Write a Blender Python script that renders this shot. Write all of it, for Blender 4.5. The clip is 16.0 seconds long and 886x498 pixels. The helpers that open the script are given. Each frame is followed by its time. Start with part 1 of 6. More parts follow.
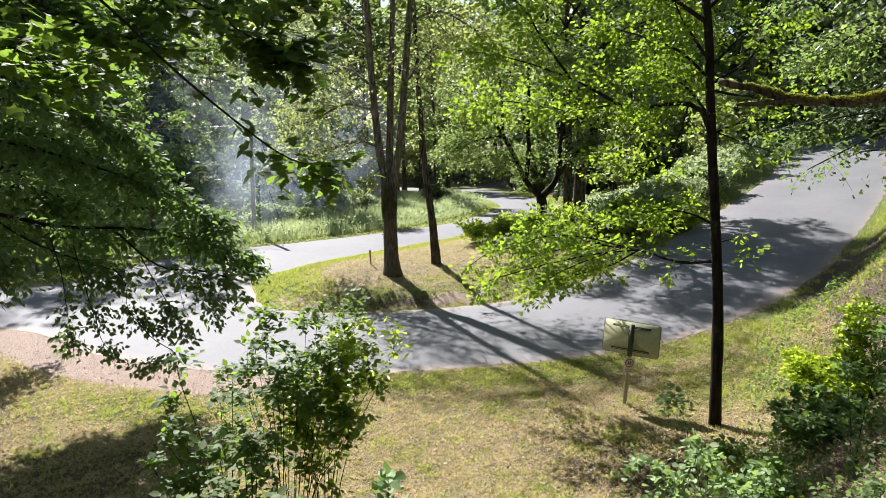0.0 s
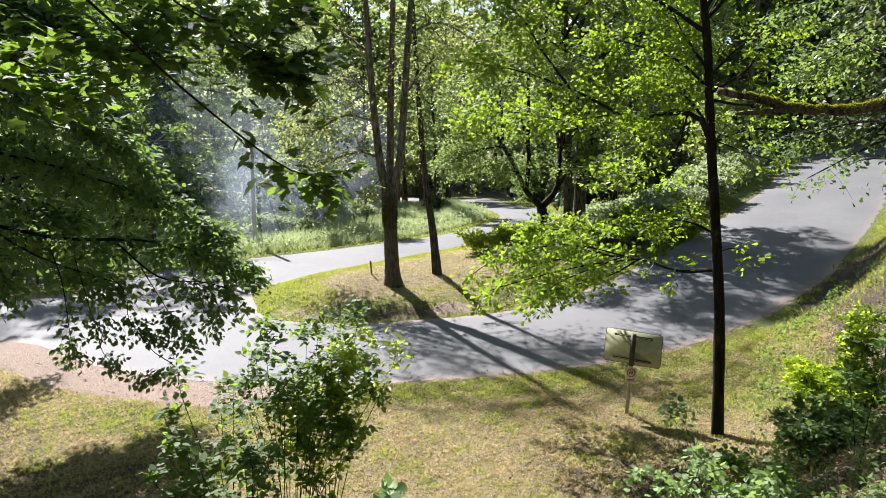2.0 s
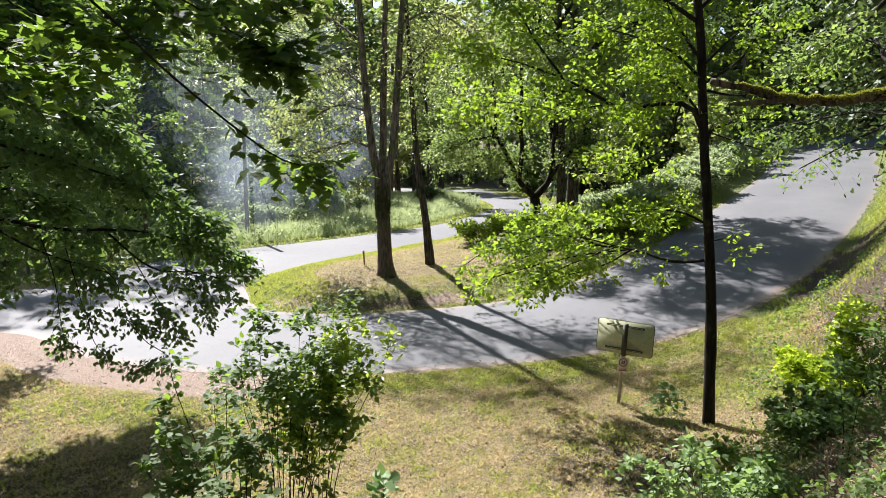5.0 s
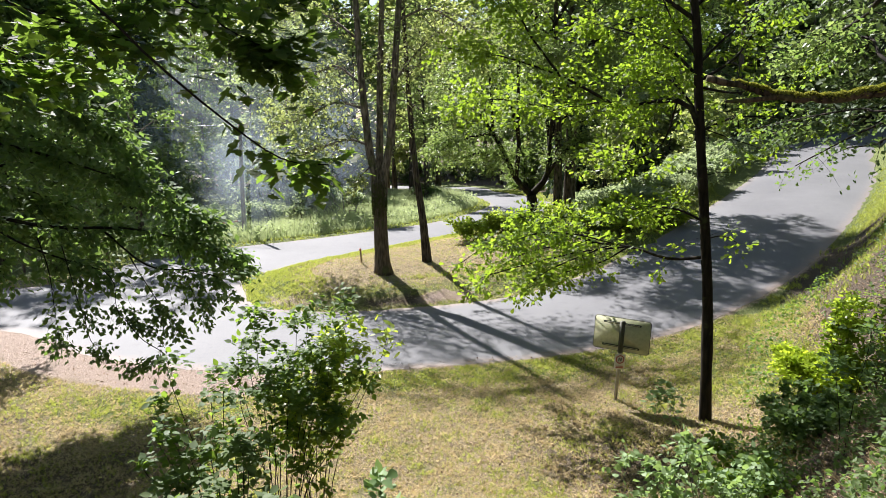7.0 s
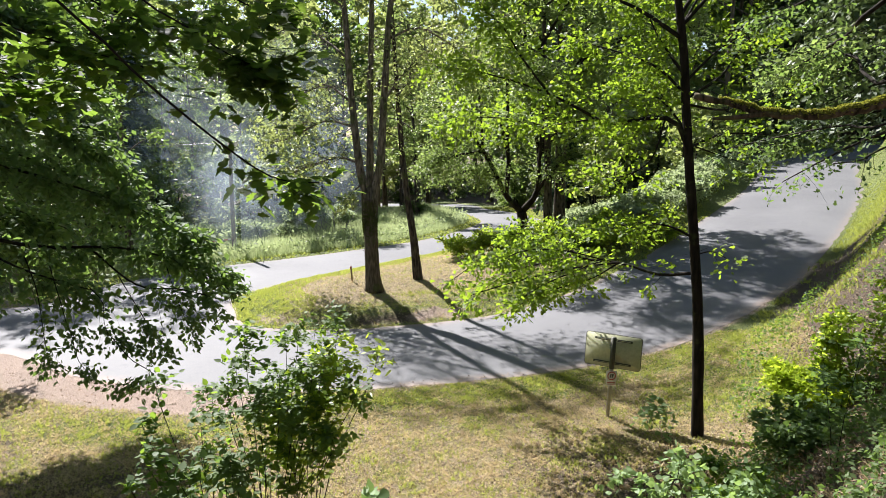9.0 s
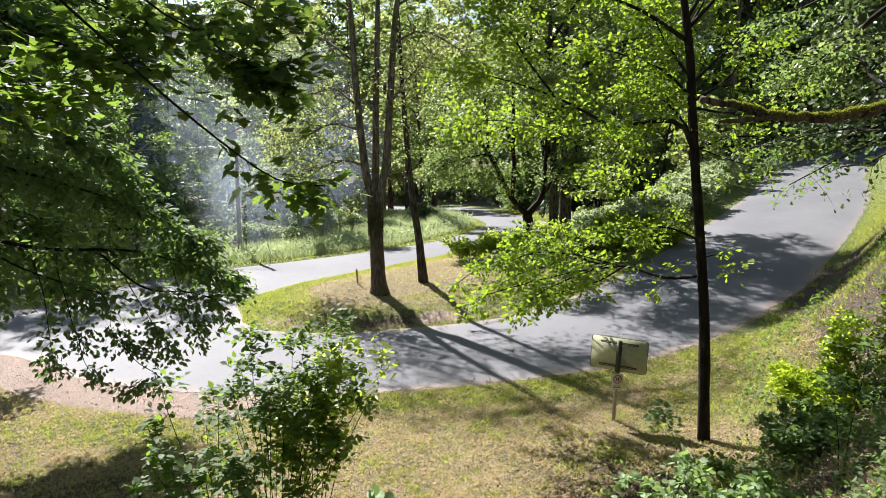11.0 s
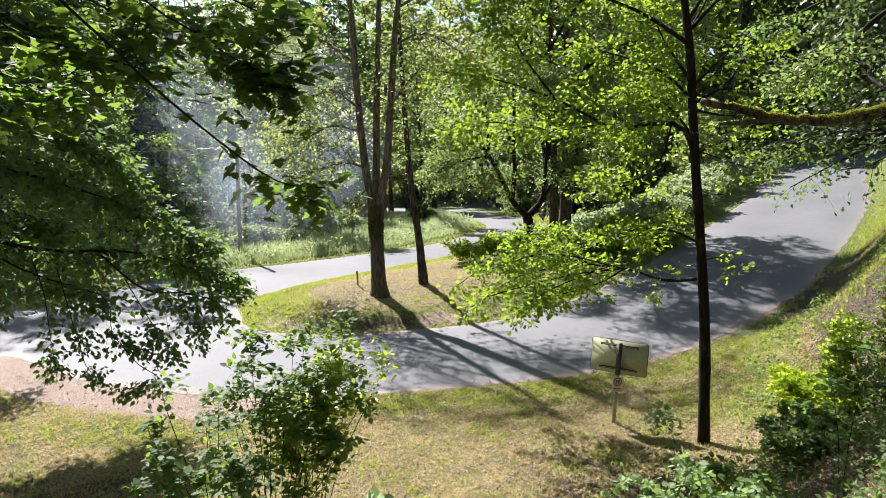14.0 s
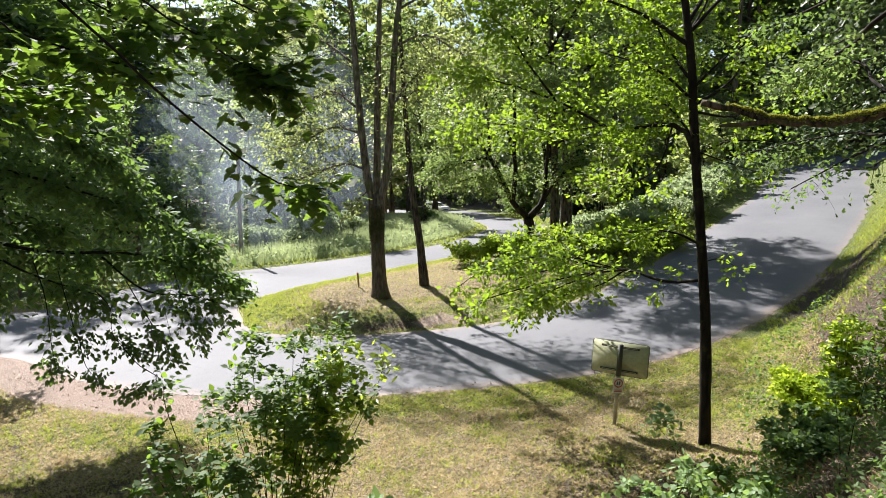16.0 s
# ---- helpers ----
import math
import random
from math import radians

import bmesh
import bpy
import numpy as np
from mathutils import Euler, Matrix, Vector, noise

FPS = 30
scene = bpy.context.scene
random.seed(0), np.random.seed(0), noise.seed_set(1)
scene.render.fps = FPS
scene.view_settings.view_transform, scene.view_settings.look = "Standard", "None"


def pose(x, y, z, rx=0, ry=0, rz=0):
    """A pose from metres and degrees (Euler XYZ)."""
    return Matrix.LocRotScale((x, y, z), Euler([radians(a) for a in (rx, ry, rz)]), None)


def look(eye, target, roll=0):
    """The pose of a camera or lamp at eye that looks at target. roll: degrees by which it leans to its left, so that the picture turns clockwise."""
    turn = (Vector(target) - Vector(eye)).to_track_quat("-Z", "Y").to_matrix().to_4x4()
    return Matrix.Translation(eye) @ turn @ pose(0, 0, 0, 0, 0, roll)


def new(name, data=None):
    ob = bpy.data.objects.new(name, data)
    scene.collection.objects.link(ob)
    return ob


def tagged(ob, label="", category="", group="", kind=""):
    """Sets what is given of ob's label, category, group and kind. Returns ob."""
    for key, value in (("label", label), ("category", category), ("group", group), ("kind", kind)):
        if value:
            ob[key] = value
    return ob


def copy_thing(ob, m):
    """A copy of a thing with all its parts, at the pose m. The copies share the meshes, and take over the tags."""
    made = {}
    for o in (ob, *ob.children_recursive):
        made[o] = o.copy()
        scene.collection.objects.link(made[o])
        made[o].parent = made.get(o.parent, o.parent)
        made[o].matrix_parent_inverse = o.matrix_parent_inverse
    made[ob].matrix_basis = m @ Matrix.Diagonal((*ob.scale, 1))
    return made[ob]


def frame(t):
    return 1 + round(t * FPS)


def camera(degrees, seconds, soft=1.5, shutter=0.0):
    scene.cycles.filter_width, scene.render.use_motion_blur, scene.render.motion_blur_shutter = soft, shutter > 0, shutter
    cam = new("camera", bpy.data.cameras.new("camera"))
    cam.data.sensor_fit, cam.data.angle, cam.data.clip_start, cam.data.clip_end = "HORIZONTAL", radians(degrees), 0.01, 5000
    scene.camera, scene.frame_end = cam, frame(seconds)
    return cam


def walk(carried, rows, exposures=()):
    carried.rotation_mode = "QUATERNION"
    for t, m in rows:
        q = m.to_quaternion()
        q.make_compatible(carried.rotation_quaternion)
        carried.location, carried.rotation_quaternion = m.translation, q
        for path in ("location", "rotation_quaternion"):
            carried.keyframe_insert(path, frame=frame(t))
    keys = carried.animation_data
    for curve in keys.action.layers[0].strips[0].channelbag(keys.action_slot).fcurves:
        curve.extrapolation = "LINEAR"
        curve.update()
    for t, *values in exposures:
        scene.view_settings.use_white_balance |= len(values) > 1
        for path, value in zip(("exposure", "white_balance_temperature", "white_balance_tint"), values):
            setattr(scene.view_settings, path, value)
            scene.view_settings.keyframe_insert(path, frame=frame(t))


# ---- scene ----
# camera and its walk: eye, then pitch down, turn to the right and lean in degrees
EYE = (0.0, 0.0, 5.6)
PATH = [
    (0, 10.211, -0.000, -0.000),
    (0.5, 9.852, -0.099, -0.179),
    (1, 9.509, -0.118, -0.288),
    (1.5, 9.333, -0.106, -0.330),
    (2, 9.392, -0.054, -0.279),
    (2.5, 9.573, -0.003, -0.219),
    (3, 9.731, 0.026, -0.190),
    (3.5, 9.808, 0.149, -0.219),
    (4, 9.905, 0.293, -0.205),
    (6.5, 10.435, 0.713, -0.212),
    (7, 10.378, 0.768, -0.228),
    (7.5, 10.194, 0.931, -0.266),
    (8, 9.852, 1.204, -0.418),
    (8.5, 9.390, 1.443, -0.525),
    (9, 8.984, 1.536, -0.439),
    (11.5, 8.736, 0.971, -0.406),
    (12, 8.729, 0.913, -0.377),
    (12.5, 8.749, 0.925, -0.458),
    (13, 8.731, 0.993, -0.530),
    (13.5, 8.642, 1.054, -0.498),
    (14, 8.583, 1.058, -0.333),
    (14.5, 8.583, 1.085, -0.301),
    (15, 8.551, 1.035, -0.378),
    (15.5, 8.510, 1.003, -0.362),
    (16, 8.460, 1.000, -0.347),
]
cam = camera(64, 16.0, soft=0.62)
walk(cam, [(t, pose(*EYE, 90 - down, 0, -turn) @ pose(0, 0, 0, 0, 0, lean)) for t, down, turn, lean in PATH],
     exposures=[(0, 1.55), (16, 1.55)])

# ---- daylight ----
SUN_TURN, SUN_UP = radians(29), radians(45)   # to the left of +Y, above the horizon
world = bpy.data.worlds.new("sky")
scene.world = world
world.use_nodes = True
sky = world.node_tree.nodes.new("ShaderNodeTexSky")
sky.sky_type = "NISHITA"
sky.sun_disc = False
sky.sun_elevation = SUN_UP
sky.sun_rotation = -SUN_TURN
world.node_tree.links.new(sky.outputs[0], world.node_tree.nodes["Background"].inputs[0])
world.node_tree.nodes["Background"].inputs[1].default_value = 0.05
sun_data = bpy.data.lights.new("sun", "SUN")
sun_data.energy, sun_data.angle, sun_data.color = 5.0, radians(0.8), (1.0, 0.96, 0.96)
sun = new("sun", sun_data)
sun_way = Vector((-math.sin(SUN_TURN) * math.cos(SUN_UP), math.cos(SUN_TURN) * math.cos(SUN_UP), math.sin(SUN_UP)))
sun.matrix_world = look(tuple(sun_way * 200), (0, 0, 0))


# ---- materials ----
def material(name):
    m = bpy.data.materials.new(name)
    m.use_nodes = True
    n, l = m.node_tree.nodes, m.node_tree.links
    return m, n, l, n["Principled BSDF"]


def noise_node(n, l, scale, detail=4.0, rough=0.6, coords="Object"):
    tc, t = n.new("ShaderNodeTexCoord"), n.new("ShaderNodeTexNoise")
    t.inputs["Scale"].default_value, t.inputs["Detail"].default_value, t.inputs["Roughness"].default_value = scale, detail, rough
    l.new(tc.outputs[coords], t.inputs["Vector"])
    return t


def mixed(n, l, factor, a, b, blend="MIX"):
    """A colour mix; factor, a and b are sockets or values."""
    m = n.new("ShaderNodeMix")
    m.data_type, m.blend_type = "RGBA", blend
    for i, v in ((0, factor), (6, a), (7, b)):
        if hasattr(v, "links"):
            l.new(v, m.inputs[i])
        else:
            m.inputs[i].default_value = v if i == 0 else (*v, 1)
    return m.outputs[2]


def ramp(n, l, source, lo, hi):
    r = n.new("ShaderNodeMapRange")
    r.inputs[1].default_value, r.inputs[2].default_value = lo, hi
    l.new(source, r.inputs[0])
    return r.outputs[0]


def bump(n, l, b, source, strength, distance):
    k = n.new("ShaderNodeBump")
    k.inputs["Strength"].default_value, k.inputs["Distance"].default_value = strength, distance
    l.new(source, k.inputs["Height"])
    l.new(k.outputs[0], b.inputs["Normal"])


def leaf_material(name, dark, light, through_light, share=0.5, rough=0.42):
    """Leaves: two greens from leaf to leaf, gloss above, and sunlight that shines through the blade."""
    m, n, l, b = material(name)
    g, o = n.new("ShaderNodeNewGeometry"), n.new("ShaderNodeObjectInfo")
    big = noise_node(n, l, 0.9, 2.0)
    c = mixed(n, l, g.outputs["Random Per Island"], dark, light)
    c = mixed(n, l, ramp(n, l, big.outputs[0], 0.35, 0.75), c, tuple(0.5 * (p + q) * 0.8 for p, q in zip(dark, light)))
    hs = n.new("ShaderNodeHueSaturation")
    l.new(c, hs.inputs["Color"])
    v = n.new("ShaderNodeMapRange")
    v.inputs[3].default_value, v.inputs[4].default_value = 0.485, 0.515
    l.new(o.outputs["Random"], v.inputs[0])
    l.new(v.outputs[0], hs.inputs["Hue"])
    l.new(hs.outputs[0], b.inputs["Base Color"])
    b.inputs["Roughness"].default_value, b.inputs["Specular IOR Level"].default_value = rough, 0.36 if rough < 0.7 else 0.12
    t, mix = n.new("ShaderNodeBsdfTranslucent"), n.new("ShaderNodeMixShader")
    tc = mixed(n, l, g.outputs["Random Per Island"], through_light, tuple(0.7 * q for q in through_light))
    l.new(tc, t.inputs[0])
    mix.inputs[0].default_value = share
    l.new(b.outputs[0], mix.inputs[1])
    l.new(t.outputs[0], mix.inputs[2])
    l.new(mix.outputs[0], n["Material Output"].inputs[0])
    return m


def bark_material(name, dark, light, scale=9.0, moss=0.0):
    m, n, l, b = material(name)
    tc, mp, t = n.new("ShaderNodeTexCoord"), n.new("ShaderNodeMapping"), n.new("ShaderNodeTexNoise")
    mp.inputs["Scale"].default_value = (1, 1, 0.22)
    t.inputs["Scale"].default_value, t.inputs["Detail"].default_value = scale, 6
    l.new(tc.outputs["Object"], mp.inputs[0])
    l.new(mp.outputs[0], t.inputs["Vector"])
    c = mixed(n, l, ramp(n, l, t.outputs[0], 0.35, 0.7), dark, light)
    patch = noise_node(n, l, 2.1, 3)
    c = mixed(n, l, ramp(n, l, patch.outputs[0], 0.62 - 0.2 * moss, 0.72), c, (0.07, 0.09, 0.025) if moss else tuple(0.6 * v for v in light))
    l.new(c, b.inputs["Base Color"])
    b.inputs["Roughness"].default_value, b.inputs["Specular IOR Level"].default_value = 0.9, 0.15
    bump(n, l, b, t.outputs[0], 0.8, 0.02)
    return m


OAK_LEAF = leaf_material("oak_leaf", (0.052, 0.1, 0.016), (0.105, 0.165, 0.026), (0.41, 0.6, 0.045), 0.48, 0.62)
LINDEN_LEAF = leaf_material("linden_leaf", (0.07, 0.118, 0.042), (0.13, 0.19, 0.07), (0.26, 0.41, 0.08), 0.42, 0.66)
MAPLE_LEAF = leaf_material("maple_leaf", (0.026, 0.058, 0.012), (0.045, 0.085, 0.016), (0.23, 0.36, 0.045), 0.55, 0.6)
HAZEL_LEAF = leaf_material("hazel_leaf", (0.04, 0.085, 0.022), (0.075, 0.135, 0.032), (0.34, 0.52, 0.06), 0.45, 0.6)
# sunshine put into the leaf colour: the lit copy for shoots and bushes
SUNLIT_LEAF = leaf_material("sunlit_leaf", (0.10, 0.16, 0.02), (0.19, 0.25, 0.035), (0.58, 0.74, 0.07), 0.55)
FERN_LEAF = leaf_material("fern_leaf", (0.17, 0.23, 0.02), (0.28, 0.34, 0.035), (0.66, 0.82, 0.06), 0.5, 0.7)
PALE_LEAF = leaf_material("pale_leaf", (0.14, 0.22, 0.09), (0.30, 0.39, 0.19), (0.36, 0.52, 0.14), 0.42, 0.55)
ALDER_LEAF = leaf_material("alder_leaf", (0.065, 0.105, 0.024), (0.125, 0.17, 0.04), (0.37, 0.5, 0.13), 0.47)
FOREST_LEAF = leaf_material("forest_leaf", (0.035, 0.065, 0.02), (0.085, 0.12, 0.04), (0.24, 0.36, 0.07), 0.45)
BIRCH_LEAF = leaf_material("birch_leaf", (0.10, 0.14, 0.04), (0.19, 0.225, 0.08), (0.45, 0.52, 0.15), 0.5)
SPRUCE_LEAF = leaf_material("spruce_needle", (0.022, 0.042, 0.02), (0.045, 0.07, 0.032), (0.05, 0.09, 0.03), 0.2, 0.6)
SPRUCE_FRESH = leaf_material("fresh_spruce_needle", (0.05, 0.085, 0.035), (0.11, 0.155, 0.065), (0.14, 0.2, 0.06), 0.3, 0.55)
ASH_LEAF = leaf_material("ash_leaf", (0.16, 0.21, 0.08), (0.27, 0.31, 0.13), (0.45, 0.55, 0.18), 0.45, 0.5)
WEED_LEAF = leaf_material("weed_leaf", (0.18, 0.235, 0.115), (0.36, 0.42, 0.25), (0.5, 0.6, 0.28), 0.48, 0.6)
MEADOW_BLADE = leaf_material("meadow_blade", (0.27, 0.33, 0.15), (0.52, 0.57, 0.32), (0.58, 0.66, 0.32), 0.45, 0.6)
LAWN_BLADE = leaf_material("lawn_blade", (0.17, 0.205, 0.04), (0.36, 0.38, 0.09), (0.56, 0.62, 0.12), 0.48, 0.55)
STRAW_BLADE = leaf_material("straw_blade", (0.15, 0.11, 0.06), (0.9, 0.73, 0.42), (0.78, 0.63, 0.34), 0.45, 0.6)
DEAD_LEAF = leaf_material("fallen_leaf", (0.09, 0.055, 0.03), (0.52, 0.37, 0.24), (0.2, 0.12, 0.05), 0.15, 0.6)
MOSS = leaf_material("moss_tuft", (0.2, 0.2, 0.035), (0.42, 0.4, 0.08), (0.5, 0.5, 0.08), 0.3, 0.8)
BARK_GREY = bark_material("grey_bark", (0.05, 0.04, 0.03), (0.17, 0.135, 0.10), 9, 0.3)
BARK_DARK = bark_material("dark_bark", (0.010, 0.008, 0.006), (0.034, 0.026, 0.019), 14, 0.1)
BARK_RED = bark_material("brown_bark", (0.055, 0.045, 0.035), (0.25, 0.21, 0.155), 15, 0.5)
DEAD_WOOD = bark_material("dead_wood", (0.022, 0.016, 0.01), (0.2, 0.15, 0.1), 30, 0.35)
BARK_BOLE = bark_material("brown_bole_bark", (0.06, 0.046, 0.033), (0.16, 0.125, 0.088), 17, 0.4)
BARK_SLIM = bark_material("mottled_dark_bark", (0.018, 0.014, 0.011), (0.13, 0.108, 0.082), 17, 0.15)
BOLE_MOSS = leaf_material("bole_moss", (0.05, 0.065, 0.015), (0.1, 0.12, 0.03), (0.1, 0.13, 0.02), 0.2, 0.8)
BARE_TWIG = bark_material("bare_grey_twig", (0.2, 0.18, 0.15), (0.4, 0.37, 0.32), 16, 0.0)
POLE_WOOD = bark_material("weathered_pole_wood", (0.12, 0.09, 0.065), (0.26, 0.21, 0.16), 12, 0.0)


def asphalt_material():
    m, n, l, b = material("worn_asphalt")
    big, mid, fine = noise_node(n, l, 0.35, 3), noise_node(n, l, 3.0, 6, 0.7), noise_node(n, l, 160, 2)
    c = mixed(n, l, ramp(n, l, big.outputs[0], 0.3, 0.7), (0.092, 0.093, 0.1), (0.124, 0.125, 0.131))
    c = mixed(n, l, ramp(n, l, mid.outputs[0], 0.55, 0.8), c, (0.071, 0.073, 0.08))
    c = mixed(n, l, ramp(n, l, fine.outputs[0], 0.55, 0.7), c, (0.155, 0.155, 0.157))
    rim = n.new("ShaderNodeAttribute")
    rim.attribute_name = "rim"
    dusty = n.new("ShaderNodeMath")
    dusty.operation = "MULTIPLY"
    l.new(rim.outputs["Fac"], dusty.inputs[0])
    l.new(ramp(n, l, mid.outputs[0], 0.3, 0.55), dusty.inputs[1])
    c = mixed(n, l, dusty.outputs[0], c, (0.22, 0.165, 0.13))
    l.new(c, b.inputs["Base Color"])
    b.inputs["Roughness"].default_value = 0.75
    bump(n, l, b, fine.outputs[0], 0.35, 0.006)
    return m


def ground_material():
    """Mown lawn with straw, bare earth, and leaf litter, blended by what grows where."""
    m, n, l, b = material("verge_ground")
    at = {}
    for k in ("lawn", "dirt", "litter"):
        a = n.new("ShaderNodeAttribute")
        a.attribute_name = k
        at[k] = a.outputs["Fac"]
    big, mid, fine = noise_node(n, l, 0.5, 4), noise_node(n, l, 4.5, 6, 0.7), noise_node(n, l, 45, 4, 0.75)
    straw = mixed(n, l, ramp(n, l, fine.outputs[0], 0.37, 0.62), (0.075, 0.055, 0.033), (0.56, 0.44, 0.25))
    straw = mixed(n, l, ramp(n, l, mid.outputs[0], 0.52, 0.72), straw, (0.09, 0.07, 0.042))
    green = mixed(n, l, ramp(n, l, fine.outputs[0], 0.4, 0.64), (0.04, 0.06, 0.012), (0.24, 0.28, 0.06))
    earth = mixed(n, l, ramp(n, l, fine.outputs[0], 0.35, 0.68), (0.27, 0.195, 0.155), (0.66, 0.51, 0.41))
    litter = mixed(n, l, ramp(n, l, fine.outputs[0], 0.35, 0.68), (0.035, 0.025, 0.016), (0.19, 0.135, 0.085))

    def spread(a):
        """Breaks the border of a patch with noise."""
        s, k = n.new("ShaderNodeMath"), n.new("ShaderNodeMath")
        s.operation = k.operation = "ADD"
        l.new(a, s.inputs[0])
        l.new(mid.outputs[0], s.inputs[1])
        l.new(s.outputs[0], k.inputs[0])
        l.new(big.outputs[0], k.inputs[1])
        return ramp(n, l, k.outputs[0], 1.25, 1.7)
    c = mixed(n, l, spread(at["lawn"]), straw, green)
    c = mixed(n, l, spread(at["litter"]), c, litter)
    c = mixed(n, l, spread(at["dirt"]), c, earth)
    l.new(c, b.inputs["Base Color"])
    b.inputs["Roughness"].default_value = 0.95
    bump(n, l, b, fine.outputs[0], 1.0, 0.1)
    return m


def plain_material(name, colour, rough=0.5, metal=0.0, wear=0.25, scale=14.0):
    m, n, l, b = material(name)
    t = noise_node(n, l, scale, 5, 0.65)
    c = mixed(n, l, ramp(n, l, t.outputs[0], 0.35, 0.75), colour, tuple(v * (1 - wear) for v in colour))
    l.new(c, b.inputs["Base Color"])
    b.inputs["Roughness"].default_value, b.inputs["Metallic"].default_value = rough, metal
    bump(n, l, b, t.outputs[0], 0.15, 0.002)
    return m


ASPHALT, GROUND = asphalt_material(), ground_material()


# ---- mesh helpers ----
class Shape:
    """Collects points and faces of one mesh."""

    def __init__(self):
        self.v, self.f, self.n = [], [], 0

    def add(self, verts, faces):
        verts = np.asarray(verts, float).reshape(-1, 3)
        for f in faces:
            f = np.asarray(f, int)
            if len(f):
                self.f.append(f + self.n)
        self.v.append(verts)
        self.n += len(verts)

    def mesh(self, name, mat, smooth=False):
        me = bpy.data.meshes.new(name)
        v = np.concatenate(self.v)
        loops = np.concatenate([f.ravel() for f in self.f])
        sizes = np.concatenate([np.full(len(f), f.shape[1]) for f in self.f])
        me.vertices.add(len(v))
        me.vertices.foreach_set("co", v.astype(np.float32).ravel())
        me.loops.add(len(loops))
        me.loops.foreach_set("vertex_index", loops.astype(np.int32))
        me.polygons.add(len(sizes))
        me.polygons.foreach_set("loop_start", (np.cumsum(sizes) - sizes).astype(np.int32))
        me.update(calc_edges=True)
        me.validate()
        if smooth:
            me.polygons.foreach_set("use_smooth", np.ones(len(me.polygons), bool))
        me.materials.append(mat)
        return me


def part(name, data, parent, label=""):
    """Links a mesh as one part under a thing or under a part."""
    ob = new(name, data)
    ob.parent = parent
    return tagged(ob, label)


def thing(name, place, label, category, group="", turn=0.0):
    ob = new(name)
    ob.empty_display_size = 0.2
    ob.matrix_basis = pose(*place, 0, 0, turn)
    return tagged(ob, label, category, group)


def curve_points(pts, n):
    """A smooth line through a few points."""
    p = np.asarray(pts, float)
    if len(p) == 2:
        return p[0] + np.linspace(0, 1, n)[:, None] * (p[1] - p[0])
    q = np.vstack([2 * p[0] - p[1], p, 2 * p[-1] - p[-2]])
    out = []
    for u in np.linspace(0, len(p) - 1 - 1e-9, n):
        i, s = int(u), u - int(u)
        a, b, c, d = q[i:i + 4]
        out.append(0.5 * (2 * b + (c - a) * s + (2 * a - 5 * b + 4 * c - d) * s * s + (3 * b - a - 3 * c + d) * s ** 3))
    return np.array(out)


def tube(shape, path, r0, r1, sides=7, rough=0.0, rs=None, flare=0.0):
    """A tapered limb along a path."""
    path = np.asarray(path, float)
    k = len(path)
    way = np.gradient(path, axis=0)
    way /= np.linalg.norm(way, axis=1)[:, None] + 1e-9
    ref = np.array([0.31, 0.95, 0.05]) if abs(way[0][2]) > 0.7 else np.array([0, 0, 1.0])
    a = np.cross(way, ref)
    a /= np.linalg.norm(a, axis=1)[:, None] + 1e-9
    b = np.cross(way, a)
    u = np.linspace(0, 1, k)
    r = r0 + (r1 - r0) * u + flare * r0 * np.exp(-u * 9)
    ang = np.arange(sides) * 2 * math.pi / sides
    rr = r[:, None] * np.ones(sides)
    if rough and rs is not None:
        rr = rr * (1 + rough * rs.normal(size=(k, sides)))
    v = path[:, None] + rr[..., None] * (np.cos(ang)[None, :, None] * a[:, None] + np.sin(ang)[None, :, None] * b[:, None])
    i, j = np.meshgrid(np.arange(k - 1), np.arange(sides), indexing="ij")
    j2 = (j + 1) % sides
    q = np.stack([i * sides + j, i * sides + j2, (i + 1) * sides + j2, (i + 1) * sides + j], -1).reshape(-1, 4)
    cap = np.arange(sides)
    shape.add(v.reshape(-1, 3), [q, (cap[::-1])[None], ((k - 1) * sides + cap)[None]])


def outline_leaf(half, fold=0.12):
    """A leaf from one side's outline (across, along): both halves folded a little along the midrib."""
    n = len(half)
    mid = [(0, y, 0) for _, y in half]
    right = [(x, y, fold * x) for x, y in half]
    left = [(-x, y, fold * x) for x, y in half]
    v = np.array(mid + right + left)
    quads = []
    for i in range(n - 1):
        quads.append((i, n + i, n + i + 1, i + 1))
        quads.append((i, i + 1, 2 * n + i + 1, 2 * n + i))
    return v, np.array(quads)


ROUND = outline_leaf([(0.03, 0), (0.34, 0.22), (0.33, 0.58), (0.01, 1.05)])
OVAL = outline_leaf([(0.03, 0), (0.36, 0.42), (0.01, 1.05)])
LOBED = outline_leaf([(0.03, 0), (0.24, 0.28), (0.15, 0.4), (0.37, 0.68), (0.22, 0.86), (0.01, 1.0)])
STAR = outline_leaf([(0.03, -0.05), (0.3, -0.1), (0.27, 0.08), (0.52, 0.28), (0.42, 0.42), (0.25, 0.42), (0.3, 0.62), (0.15, 0.76), (0.02, 0.98)])
SIMPLE = (np.array([(0, 0, 0), (0.3, 0.5, 0.09), (0, 1, 0), (-0.3, 0.5, 0.09)]), np.array([(0, 1, 2), (0, 2, 3)]))
SPRIG = (np.array([(0, 0, 0), (0.38, 0.25, 0.1), (0.16, 0.5, 0.05), (0.34, 0.8, 0.12), (0, 1, 0), (-0.34, 0.75, 0.1), (-0.15, 0.5, 0.03), (-0.38, 0.3, 0.1)]),
         [np.array([(0, 1, 2), (0, 2, 6), (0, 6, 7), (2, 3, 4), (2, 4, 6), (6, 4, 5)])])


def unit(a):
    return a / (np.linalg.norm(a, axis=-1, keepdims=True) + 1e-9)


